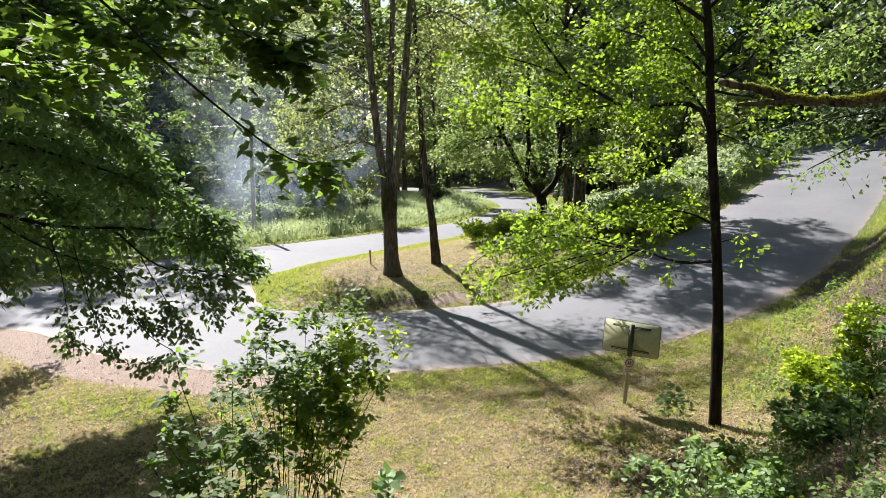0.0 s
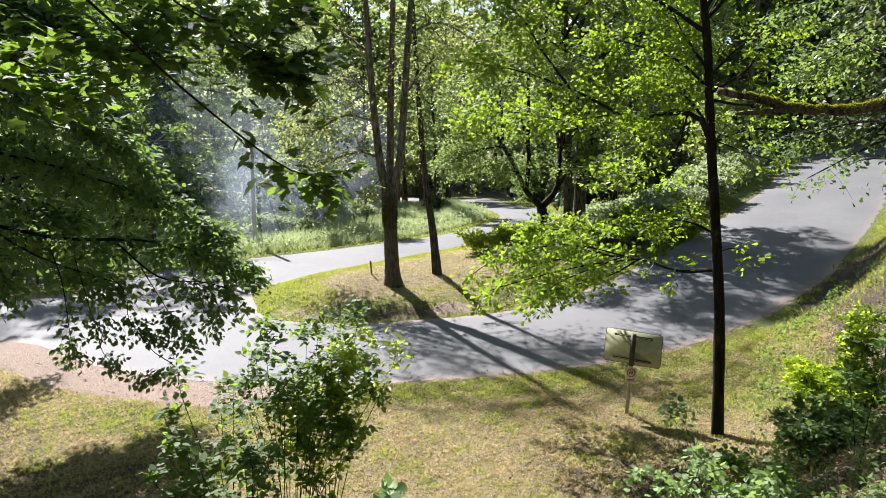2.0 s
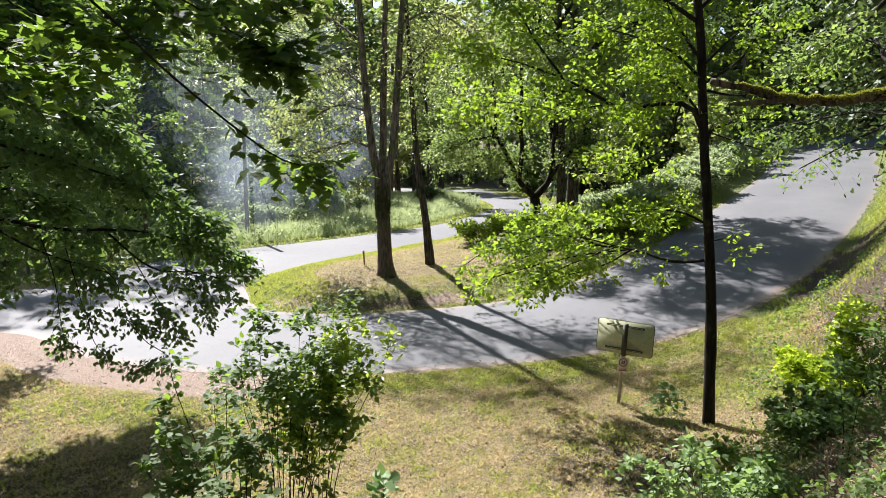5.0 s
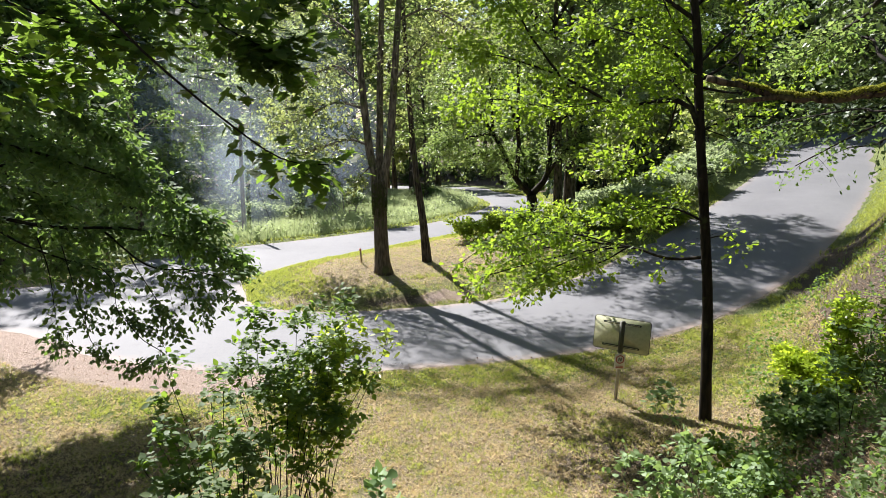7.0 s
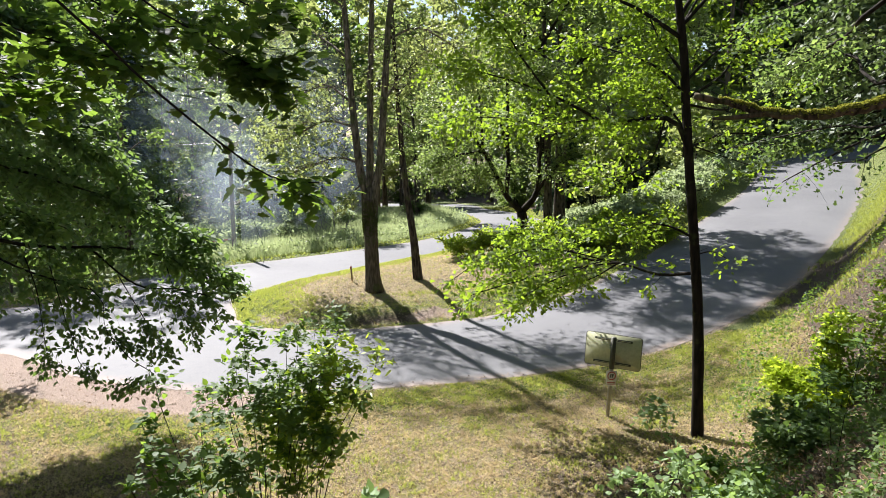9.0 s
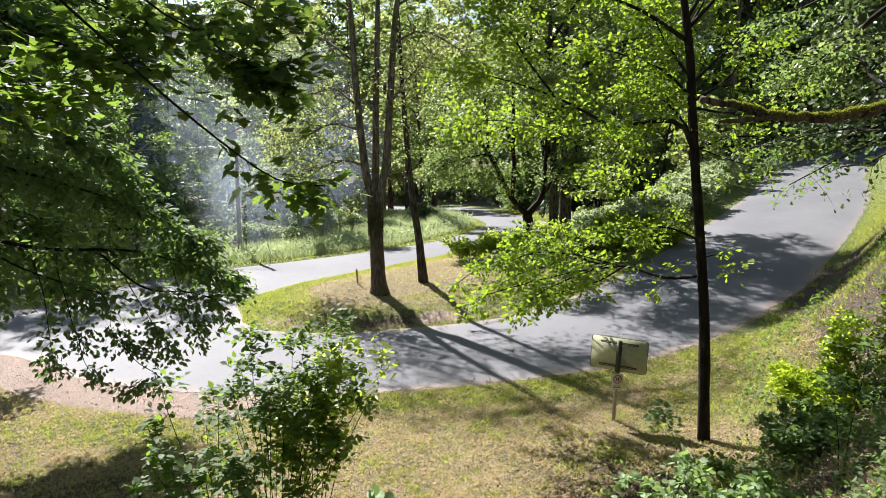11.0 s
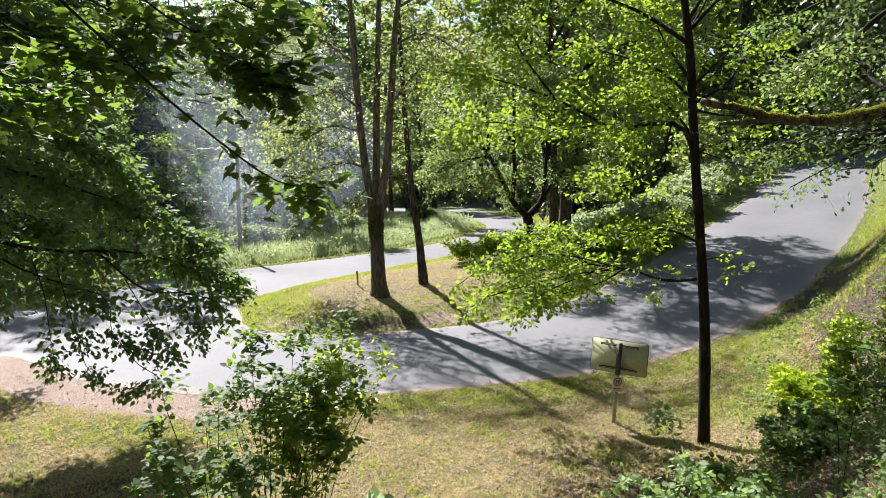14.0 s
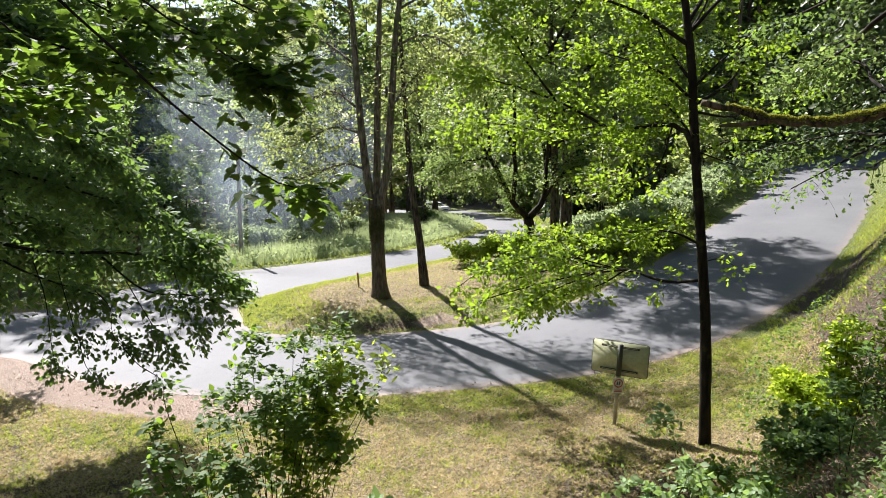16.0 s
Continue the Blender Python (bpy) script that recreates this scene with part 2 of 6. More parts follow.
def scatter(shape, rs, at, way, size, form, flat=0.6):
    """Sets a leaf at every point: way is where its tip points; flat: how level the blades lie."""
    at, way = np.asarray(at, float), unit(np.asarray(way, float))
    n = len(at)
    size = np.broadcast_to(size, (n,)) * rs.uniform(0.7, 1.25, n)
    nrm = rs.normal(size=(n, 3)) * (1 - flat) + np.array([0, 0, 1.0]) * flat
    nrm = unit(nrm - (nrm * way).sum(1)[:, None] * way)
    side = np.cross(way, nrm)
    v, faces = form
    if isinstance(faces, np.ndarray):
        faces = [faces]
    pts = at[:, None] + size[:, None, None] * (v[None, :, 0:1] * side[:, None] + v[None, :, 1:2] * way[:, None] + v[None, :, 2:3] * nrm[:, None])
    off = (np.arange(n) * len(v))[:, None, None]
    shape.add(pts.reshape(-1, 3), [(f[None] + off).reshape(-1, f.shape[1]) for f in faces])


def random_ways(rs, n, down=0.0, out=None):
    w = rs.normal(size=(n, 3)) * np.array([1, 1, 0.45])
    w[:, 2] -= down
    return w if out is None else w + out


def twigs(shape, rs, path, count, length, radius, first=0.25, rise=0.15, droop=0.0, spread=1.0, sides=4):
    """Side twigs along a limb. Returns the points along them, where leaves sit, and the ways they point."""
    path = np.asarray(path)
    spots, ways = [], []
    for _ in range(count):
        u = first + (1 - first) * rs.random() ** 0.8
        i = min(int(u * (len(path) - 1)), len(path) - 2)
        p = path[i] + (u * (len(path) - 1) - i) * (path[i + 1] - path[i])
        fwd = unit(path[i + 1] - path[i])
        w = unit(fwd * 0.7 + rs.normal(size=3) * spread * np.array([1, 1, 0.6]) + np.array([0, 0, rise]))
        n = length * rs.uniform(0.5, 1.2) * (1.15 - 0.5 * u)
        s = np.linspace(0, 1, 5)[:, None]
        q = p + w * n * s + np.array([0, 0, -droop * n]) * s ** 2 + rs.normal(size=(5, 3)) * 0.03 * n * s
        if radius > 0:
            tube(shape, q, radius * (1 - 0.5 * u), radius * 0.25, sides)
        spots.append(q[1:])
        ways.append(np.gradient(q, axis=0)[1:])
    return np.concatenate(spots), unit(np.concatenate(ways))


def leaves_on(shape, rs, spots, ways, per, gap, size, form, flat=0.6, down=0.25):
    """Sprays of leaves round points of the twigs."""
    n = len(spots) * per
    at = np.repeat(spots, per, 0) + rs.normal(size=(n, 3)) * gap * np.array([1, 1, 0.7])
    w = np.repeat(ways, per, 0) * 0.8 + random_ways(rs, n, down)
    scatter(shape, rs, at, w, size, form, flat)


def rosettes(shape, rs, spots, ways, per, gap, size, form, flat=0.45):
    """Tufts of leaves that spread from the twig ends."""
    n = len(spots) * per
    off = rs.normal(size=(n, 3)) * np.array([1, 1, 0.6])
    at = np.repeat(spots, per, 0) + off * gap
    scatter(shape, rs, at, off * 0.8 + np.repeat(ways, per, 0) * 0.5 + np.array([0, 0, -0.15]), size, form, flat)


# ---- the lie of the land ----
# road centre line: across, along, height, half width; up the valley, round the hairpin, up the hill
ROAD = [(-28, 116, -5.4, 2.6), (-12, 113.5, -5.1, 2.6), (-3, 111.2, -4.95, 2.6), (2.8, 107, -4.6, 2.6), (4.8, 98, -3.9, 2.6), (4.4, 80, -2.5, 2.6), (6.4, 66, -1.6, 2.5), (7.0, 56, -1.1, 2.5),
        (5.2, 47.6, -0.65, 2.4), (2.2, 40.2, -0.3, 2.1), (-0.7, 35.7, -0.05, 1.95), (-4.4, 31.7, 0.0, 2.25), (-8.0, 28.3, 0.0, 2.8), (-9.9, 24.2, 0.0, 3.1),
        (-8.3, 20.0, 0.0, 2.9), (-4.4, 17.9, 0.0, 2.6), (0.0, 18.0, 0.05, 2.6), (4.6, 19.3, 0.3, 2.7), (9.4, 23.4, 0.9, 2.8), (14.6, 29.8, 1.65, 2.9),
        (20.8, 38.4, 2.6, 2.9), (27, 48.5, 3.6, 2.9), (36, 56, 4.6, 2.9), (52, 62, 6.0, 2.9), (76, 66, 7.5, 2.9)]
LANE = [(-9.2, 22.0, 0.0, 2.9), (-14.5, 21.2, 0.0, 2.6), (-22, 22.4, -0.2, 2.4), (-34, 26, -0.6, 2.3), (-60, 34, -1.5, 2.3)]
ROAD_LINE, LANE_LINE = curve_points(ROAD, 240), curve_points(LANE, 60)
ALL_LINE = np.vstack([ROAD_LINE, LANE_LINE])


def edge_distance(x, y):
    """Distance to the asphalt's edge; negative on the road."""
    x, y = np.asarray(x, float), np.asarray(y, float)
    near = []
    for line in (ROAD_LINE, LANE_LINE):
        best = np.full(x.shape, 1e9)
        for a, b in zip(line[:-1], line[1:]):
            dx, dy = b[0] - a[0], b[1] - a[1]
            s = np.clip(((x - a[0]) * dx + (y - a[1]) * dy) / (dx * dx + dy * dy + 1e-9), 0, 1)
            d = np.hypot(x - a[0] - s * dx, y - a[1] - s * dy) - (a[3] + s * (b[3] - a[3]))
            best = np.minimum(best, d)
        near.append(best)
    a, b = near
    h = np.clip(0.5 + 0.5 * (b - a) / 2.4, 0, 1)          # the corners of the junction are rounded
    return b + (a - b) * h - 2.4 * h * (1 - h) * 0.5


def road_level(x, y):
    x, y = np.asarray(x, float), np.asarray(y, float)
    num, den = np.zeros(x.shape), np.zeros(x.shape)
    for px, py, pz, _ in ALL_LINE:
        w = 1.0 / ((x - px) ** 2 + (y - py) ** 2 + 0.6) ** 2
        num, den = num + w * pz, den + w
    return num / den


def inside_bend(x, y):
    """Whether a place lies between the two arms of the road."""
    x, y = np.asarray(x, float), np.asarray(y, float)
    odd = np.zeros(x.shape, bool)
    p = ROAD_LINE[:, :2]
    for a, b in zip(p, np.roll(p, -1, 0)):
        cross = (a[1] > y) != (b[1] > y)
        odd ^= cross & (x < (b[0] - a[0]) * (y - a[1]) / (b[1] - a[1] + 1e-12) + a[0])
    return odd


def step(v, lo, hi):
    s = np.clip((v - lo) / (hi - lo), 0, 1)
    return s * s * (3 - 2 * s)


def soft(v, k=0.5):
    return k * np.log1p(np.exp(np.clip(v / k, -40, 40)))


def wobble(x, y, seed=0):
    """Gentle unevenness."""
    return (np.sin(x * 1.7 + 1.3 * seed) * np.cos(y * 1.31 + seed) + 0.6 * np.sin(x * 3.9 + y * 2.3 + seed) + 0.4 * np.cos(y * 5.1 - x * 4.4 + 2 * seed)) / 2


def land(x, y, sunk=True):
    """Height of the ground."""
    x, y = np.asarray(x, float), np.asarray(y, float)
    e, z, bend = edge_distance(x, y), road_level(x, y), inside_bend(x, y)
    near = step(e, 0.1, 3.5)
    mound = bend & (y < 60)
    z = z + np.where(mound, np.where((y < 21.6) & (x > -4.6), 0.36 * step(e, 0.1, 1.0), 0.36 * step(e, 0.15, 1.5)) + 0.3 * step(e, 1.2, 4.0), 0.0)
    outer = np.where(bend, 0.0, 1.0)
    hill = np.where(y < 60, 1.0, 0.0) * outer
    z = z + hill * near * 0.43 * np.minimum(soft(9.3 - y), 11)
    z = z + hill * near * 0.7 * np.minimum(soft((x - 3.9 - 0.45 * (y - 8)), 0.4), 9) * step(x, 2.0, 5.0)
    z = z + np.where((x < 0) & (y > 25), 1.0, 0.0) * outer * (0.1 * soft(e - 16, 2.0) * step(-6 - x - 0.06 * (y - 40), 0, 8) - 0.35 * step(e, 0.5, 4))
    z = z + 0.22 * soft(y - 124, 3.0) * step(160 - y, 0, 40)
    z = z + 0.05 * step(e, 0.2, 2.0) * wobble(x, y) + 0.02 * step(e, 0, 0.5) * wobble(3 * x, 3 * y, 2)
    z = z + 0.09 * np.where(mound & (y < 23), step(e, 0.15, 0.5) * (1 - step(e, 1.2, 2.0)), 0.0) * wobble(4.2 * x + 1, 4.6 * y, 6)
    if sunk:
        z = z - 0.08 * step(-e, 0.2, 0.7)
    return z


def lines(lo, hi, fine_lo, fine_hi, fine, grow=1.09):
    mid = list(np.arange(fine_lo, fine_hi, fine))
    up, s = [mid[-1]], fine
    while up[-1] < hi:
        s *= grow
        up.append(up[-1] + s)
    dn, s = [mid[0]], fine
    while dn[-1] > lo:
        s *= grow
        dn.append(dn[-1] - s)
    return np.array(dn[:0:-1] + mid + up[1:])


def attribute(me, name, values):
    a = me.attributes.new(name, "FLOAT", "POINT")
    a.data.foreach_set("value", np.asarray(values, np.float32))


def build_ground():
    gx, gy = lines(-1200, 1200, -14, 16, 0.27), lines(-900, 1500, 6, 30, 0.27)
    x, y = np.meshgrid(gx, gy)
    z = land(x, y)
    fade = step(np.hypot(x, y - 40), 150, 400)
    z = z * (1 - fade) + 6.0 * fade
    nx, ny = len(gx), len(gy)
    i, j = np.meshgrid(np.arange(ny - 1), np.arange(nx - 1), indexing="ij")
    q = np.stack([i * nx + j, i * nx + j + 1, (i + 1) * nx + j + 1, (i + 1) * nx + j], -1).reshape(-1, 4)
    s = Shape()
    s.add(np.stack([x, y, z], -1), [q])
    me = s.mesh("ground", GROUND, True)
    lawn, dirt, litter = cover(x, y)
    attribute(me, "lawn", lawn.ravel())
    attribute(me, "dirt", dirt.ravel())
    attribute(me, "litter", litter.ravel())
    tagged(new("ground", me), "mown grassy verge with straw, bare earth and leaf litter", "ground", kind="structure")


def cover(x, y):
    """What covers the ground: green lawn, bare earth, leaf litter (0 to 1)."""
    e, bend = edge_distance(x, y), inside_bend(x, y)
    rim = 1 - step(e, 0.7, np.where(bend, 2.4, 1.7))
    lawn = np.where(bend, 0.12 + 0.8 * rim * np.where((y < 22.3) & (x > -4.5), 0.62, 1.0), 0.2 + 0.45 * step(wobble(1.1 * x, 1.3 * y, 9), 0.1, 0.7) + 0.7 * rim * (x > -4))
    lawn = np.where((y > 26) & ~bend, 0.95, lawn)
    lawn = np.maximum(lawn, 0.9 * np.exp(-((x - 6.6) ** 2 / 3 + (y - 13.8) ** 2 / 3)))
    lawn = np.maximum(lawn, 0.95 * np.exp(-((x + 5.3) ** 2 / 9 + (y - 13.4) ** 2 / 0.9)))
    dirt = np.where((x < -3.4) & (y < 22) & ~bend, 1 - step(e, 0.6, 2.3), 0.6 * (1 - step(e, 0.05, 0.3)) * (~bend & (y < 24)))
    dirt = np.where(bend & (y < 22), 0.75 * step(e, 0.1, 0.35) * (1 - step(e, 0.5, 1.0)) * step(np.sin(x * 1.3 + 1.0), 0.0, 0.8), dirt)
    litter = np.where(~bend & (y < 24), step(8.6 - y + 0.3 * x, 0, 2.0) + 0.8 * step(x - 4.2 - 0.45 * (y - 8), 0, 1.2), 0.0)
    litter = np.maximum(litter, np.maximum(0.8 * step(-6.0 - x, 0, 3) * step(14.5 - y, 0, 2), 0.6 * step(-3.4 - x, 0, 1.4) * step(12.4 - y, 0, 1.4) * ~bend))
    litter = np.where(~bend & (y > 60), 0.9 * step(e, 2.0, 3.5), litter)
    litter = np.maximum(litter, 0.8 * np.exp(-((x - 3.3) ** 2 / 4.5 + (y - 10.2) ** 2 / 4)) * ~bend)      # leaf litter under the oak, also painting its shadow patch darker
    litter = np.where(~bend & (x > 8.0) & (y > 18.5) & (y < 27), np.maximum(litter, 0.85 * step(e, 0.3, 0.9)), litter)
    litter = np.where(bend & (x > 4) & (y > 24), 0.7 * step(e, 1.8, 4.0), litter)
    litter = np.where(bend & (y < 22) & (x > -5.2), np.maximum(litter, 0.75 * step(e, 0.12, 0.25) * (1 - step(e, 0.5, 0.8)) * step(np.sin(x * 1.1 + 2.6), 0.0, 0.5)), litter)
    lawn = np.where(bend & (y > 34), np.maximum(lawn, 0.9 * (1 - step(e, 2.0, 4.0))), lawn)
    return np.clip(lawn, 0, 1), np.clip(dirt, 0, 1), np.clip(litter, 0, 1)


def build_road():
    h = 0.3
    gx, gy = np.arange(-62, 70, h), np.arange(13, 126, h)
    x, y = np.meshgrid(gx, gy)
    e = edge_distance(x, y) + 0.07 * wobble(2.3 * x, 2.1 * y, 4) + 0.05 * wobble(6.1 * x, 5.3 * y, 1)
    nx = len(gx)
    keep = (np.minimum(np.minimum(e[:-1, :-1], e[1:, :-1]), np.minimum(e[:-1, 1:], e[1:, 1:])) < 0)
    s, index = Shape(), {}
    verts, faces = [], {3: [], 4: [], 5: []}

    def vertex(key, px, py):
        if key not in index:
            index[key] = len(verts)
            verts.append((px, py))
        return index[key]
    for i, j in zip(*np.nonzero(keep)):
        ring, poly = [(i, j), (i, j + 1), (i + 1, j + 1), (i + 1, j)], []
        for (a, b), (c, d) in zip(ring, ring[1:] + ring[:1]):
            ea, ec = e[a, b], e[c, d]
            if ea < 0:
                poly.append(vertex((a, b), gx[b], gy[a]))
            if (ea < 0) != (ec < 0):
                u = ea / (ea - ec)
                key = ((a, b), (c, d)) if (a, b) < (c, d) else ((c, d), (a, b))
                poly.append(vertex(key, gx[b] + u * (gx[d] - gx[b]), gy[a] + u * (gy[c] - gy[a])))
        if len(poly) >= 3:
            faces[len(poly)].append(poly)
    v = np.array(verts)
    ev = edge_distance(v[:, 0], v[:, 1])
    z = road_level(v[:, 0], v[:, 1]) + 0.035 * step(-ev, 0, 1.6) + 0.004 + 0.006 * wobble(v[:, 0], v[:, 1])
    s.add(np.column_stack([v, z]), [f for f in faces.values() if f])
    me = s.mesh("road", ASPHALT, True)
    attribute(me, "rim", (1 - step(-ev, 0.02, 0.4)) * np.where(v[:, 1] < 24, 0.95, 0.5))
    tagged(new("road", me), "worn grey asphalt road in a hairpin bend", "road", kind="structure")


build_ground()
build_road()


# ---- trees ----
def level(x, y):
    return float(land(np.array([x]), np.array([y]), False)[0])


def local(pts, base):
    return np.asarray(pts, float) - np.asarray(base, float)


def woodland_tree(rs, height, radius, crown_from, crown_wide, limbs, leaf, size, per, form, bark, rise=0.5, twig_length=0.34, twig_count=9, twig_wood=1.0):
    """Trunk and crown meshes of a broad-leaved tree standing at the origin."""
    wood, crown = Shape(), Shape()
    lean = rs.normal(size=2) * 0.03 * height
    trunk = curve_points([(0, 0, -0.3), (lean[0] * 0.2, lean[1] * 0.2, height * 0.3), (lean[0] * 0.7, lean[1] * 0.4, height * 0.65), (lean[0], lean[1], height)], 12)
    tube(wood, trunk, radius, radius * 0.16, 8, 0.04, rs, 0.5)
    spots, ways = [], []
    for k in range(limbs):
        u = crown_from + (0.97 - crown_from) * (k + rs.random()) / limbs
        p = trunk[min(int(u * 11), 10)] + (u * 11 - int(u * 11)) * (trunk[min(int(u * 11) + 1, 11)] - trunk[min(int(u * 11), 10)])
        a = k * 2.4 + rs.normal() * 0.5
        v = (u - crown_from) / (1 - crown_from)
        n = crown_wide * (0.55 + 0.9 * v * (1 - v) * 2) * rs.uniform(0.7, 1.15) * (1 - 0.45 * v)
        w = np.array([math.cos(a), math.sin(a), rise + 0.5 * v])
        s = np.linspace(0, 1, 7)[:, None]
        q = p + w * n * s + np.array([0, 0, -0.25 * n]) * s ** 2 + rs.normal(size=(7, 3)) * 0.04 * n * s
        tube(wood, q, radius * 0.38 * (1 - 0.6 * v), 0.015, 5)
        t, tw = twigs(wood, rs, q, twig_count, n * twig_length, radius * 0.07 * twig_wood, 0.25, 0.1, 0.25, 0.9, 3)
        spots.append(t)
        ways.append(tw)
    leaves_on(crown, rs, np.concatenate(spots), np.concatenate(ways), per, crown_wide * 0.075, size, form, 0.5, 0.3)
    return wood.mesh("trunk", bark, True), crown.mesh("crown", leaf)


def spruce(rs, height, wide, leaf, bark):
    """Trunk and drooping boughs of a spruce at the origin."""
    wood, crown = Shape(), Shape()
    tube(wood, [(0, 0, -0.3), (0, 0, height * 0.5), (0, 0, height)], height * 0.014, 0.02, 7, 0.03, rs, 0.4)
    z = height * 0.08
    while z < height * 0.985:
        reach = wide * (1 - z / height) ** 0.8 + 0.15
        for a in rs.uniform(0, 2 * math.pi, 7):
            n = reach * rs.uniform(0.75, 1.15)
            s = np.linspace(0.08, 1, 8)[:, None]
            w = np.array([math.cos(a), math.sin(a), 0.05])
            q = np.array([0, 0, z]) + w * n * s + np.array([0, 0, -0.42 * n]) * s ** 1.7
            tube(wood, q[::3], 0.03, 0.008, 3)
            k = 3
            at = np.repeat(q, k, 0) + rs.normal(size=(8 * k, 3)) * np.array([0.13, 0.13, 0.06]) * n * 0.55
            scatter(crown, rs, at, random_ways(rs, len(at), 1.2) + np.array([w[0], w[1], 0]) * 0.6, 0.62, SPRIG, 0.35)
        z += height * 0.036
    return wood.mesh("trunk", bark, True), crown.mesh("crown", leaf)


def stand(name, meshes, place, label, category="tree", group="", turn=0.0):
    ob = thing(name, place, label, category, group, turn)
    part("trunk", meshes[0], ob)
    part("crown", meshes[1], ob)
    return ob


rs = np.random.default_rng(11)

# the triple-stemmed tree on the island
def triple_tree():
    b = (-1.7, 23.1, level(-1.7, 23.1))
    ob = thing("triple_stem_tree", b, "tall grey-barked tree with three stems rising from one mossy bole", "tree")
    wood, crown = Shape(), Shape()
    fork = (-1.77, 23.10, 3.52)
    tube(wood, local(curve_points([(-1.68, 23.1, b[2] - 0.12), (-1.72, 23.10, 1.46), (-1.76, 23.10, 3.04), (-1.77, 23.10, 3.62)], 15), b), 0.25, 0.2, 12, 0.025, rs, 0.5)
    stems = ([fork, (-2.05, 23.10, 4.61), (-2.25, 23.00, 6.92), (-2.37, 22.90, 9.29), (-2.45, 22.80, 10.10), (-2.48, 22.60, 10.87)],
             [fork, (-1.73, 23.30, 4.97), (-1.67, 23.40, 7.29), (-1.59, 23.50, 9.39), (-1.55, 23.60, 10.43), (-1.51, 23.60, 11.27)],
             [fork, (-1.42, 23.10, 4.61), (-1.21, 23.00, 6.92), (-1.01, 22.90, 9.29), (-0.86, 22.80, 10.10), (-0.71, 22.60, 10.87)])
    spots, ways = [], []
    for k, st in enumerate(stems):
        q = local(curve_points(st, 22), b)
        q[0] = q[0] + [0.03 * (k - 1), 0, -1.1]
        q[1] = q[1] + [0.05 * (k - 1), 0, -0.45]
        limb = Shape()
        tube(limb, q, 0.15 if k != 1 else 0.135, 0.05, 9, 0.04, rs)
        fine, fine_way = twigs(limb, rs, q[4:18], 26, 1.4, 0.014, 0.05, 0.2, 0.12, 1.1, 3)
        leaves_on(crown, rs, fine[2::3], fine_way[2::3], 3, 0.16, 0.1, SIMPLE, 0.6, 0.4)
        t, w = twigs(limb, rs, q[13:], 10, 1.8, 0.022, 0.2, 0.3, 0.15, 1.0)
        part("stem", limb.mesh("stem", BARK_RED, True), ob)
        spots.append(t)
        ways.append(w)
    # long bare branches over the far road, with a few leafy ends
    for arm in ([(-2.41, 23.00, 8.12), (-3.20, 24.00, 8.77), (-4.28, 25.00, 9.26), (-5.54, 25.50, 9.06)], [(-2.31, 23.00, 6.74), (-3.23, 24.00, 7.34), (-4.35, 25.00, 6.84), (-5.28, 25.60, 6.09)],
                [(-2.23, 23.00, 5.95), (-3.26, 24.00, 6.15), (-4.59, 25.00, 5.60), (-5.80, 26.00, 5.40)], [(-2.11, 23.00, 4.80), (-2.85, 23.50, 4.96), (-4.14, 24.50, 4.55), (-4.83, 25.00, 4.24)],
                [(-1.22, 23.00, 6.74), (-0.71, 23.50, 7.48), (0.11, 24.00, 8.41)], [(-1.05, 22.90, 8.62), (-0.07, 23.40, 9.03), (1.22, 24.00, 8.41), (2.18, 24.40, 7.91)],
                # next two: high limbs out of view, added for dappled shade
                [(-2.48, 22.80, 10.26), (-4.4, 25.4, 11.6), (-6.0, 27.4, 12.2), (-7.6, 29.0, 12.4)], [(-1.55, 23.60, 10.43), (-2.2, 25.4, 12.2), (-3.4, 27.6, 12.8), (-4.8, 29.0, 13.0)],
                [(-0.85, 22.90, 9.79), (0.28, 23.40, 10.38), (1.75, 24.00, 10.16), (3.09, 24.40, 9.35)], [(-2.46, 22.80, 9.61), (-3.61, 23.40, 10.38), (-5.16, 24.00, 10.34), (-6.63, 24.60, 9.56)]):
        q = local(curve_points(arm, 10), b)
        limb = Shape()
        tube(limb, q, 0.045, 0.012, 5)
        t, w = twigs(limb, rs, q, 52, 1.4, 0.014, 0.12, 0.1, 0.3, 1.1)
        part("branch", limb.mesh("branch", BARK_RED, True), ob)
        leaves_on(crown, rs, t[1::2], w[1::2], 10 if arm[-1][2] < 9 else 4, 0.36, 0.13, SIMPLE, 0.6, 0.4)
    # long leafy boughs high over the bend, out of view, added to dapple the road
    for arm in ([(-2.48, 22.7, 10.6), (-5.0, 24.2, 12.0), (-7.4, 26.0, 12.8)], [(-2.5, 22.7, 10.8), (-4.6, 25.6, 12.2), (-6.4, 28.4, 12.6)], [(-2.3, 22.8, 10.3), (-4.6, 23.0, 11.0), (-6.8, 23.6, 11.2)],
                [(-1.55, 23.6, 11.0), (-2.6, 26.0, 12.4), (-3.2, 28.6, 12.8)], [(-1.5, 23.6, 11.0), (-3.6, 24.6, 13.0), (-5.6, 25.2, 14.0)], [(-0.8, 22.7, 10.6), (0.4, 24.4, 12.0), (1.4, 26.4, 12.6)]):
        q = local(curve_points(arm, 12), b)
        limb = Shape()
        tube(limb, q, 0.06, 0.015, 5)
        t, w = twigs(limb, rs, q, 34, 1.5, 0.014, 0.15, 0.1, 0.25, 1.1, 3)
        part("branch", limb.mesh("branch", BARK_RED, True), ob)
        leaves_on(crown, rs, t[::2], w[::2], 2, 0.3, 0.15, SIMPLE, 0.6, 0.4)
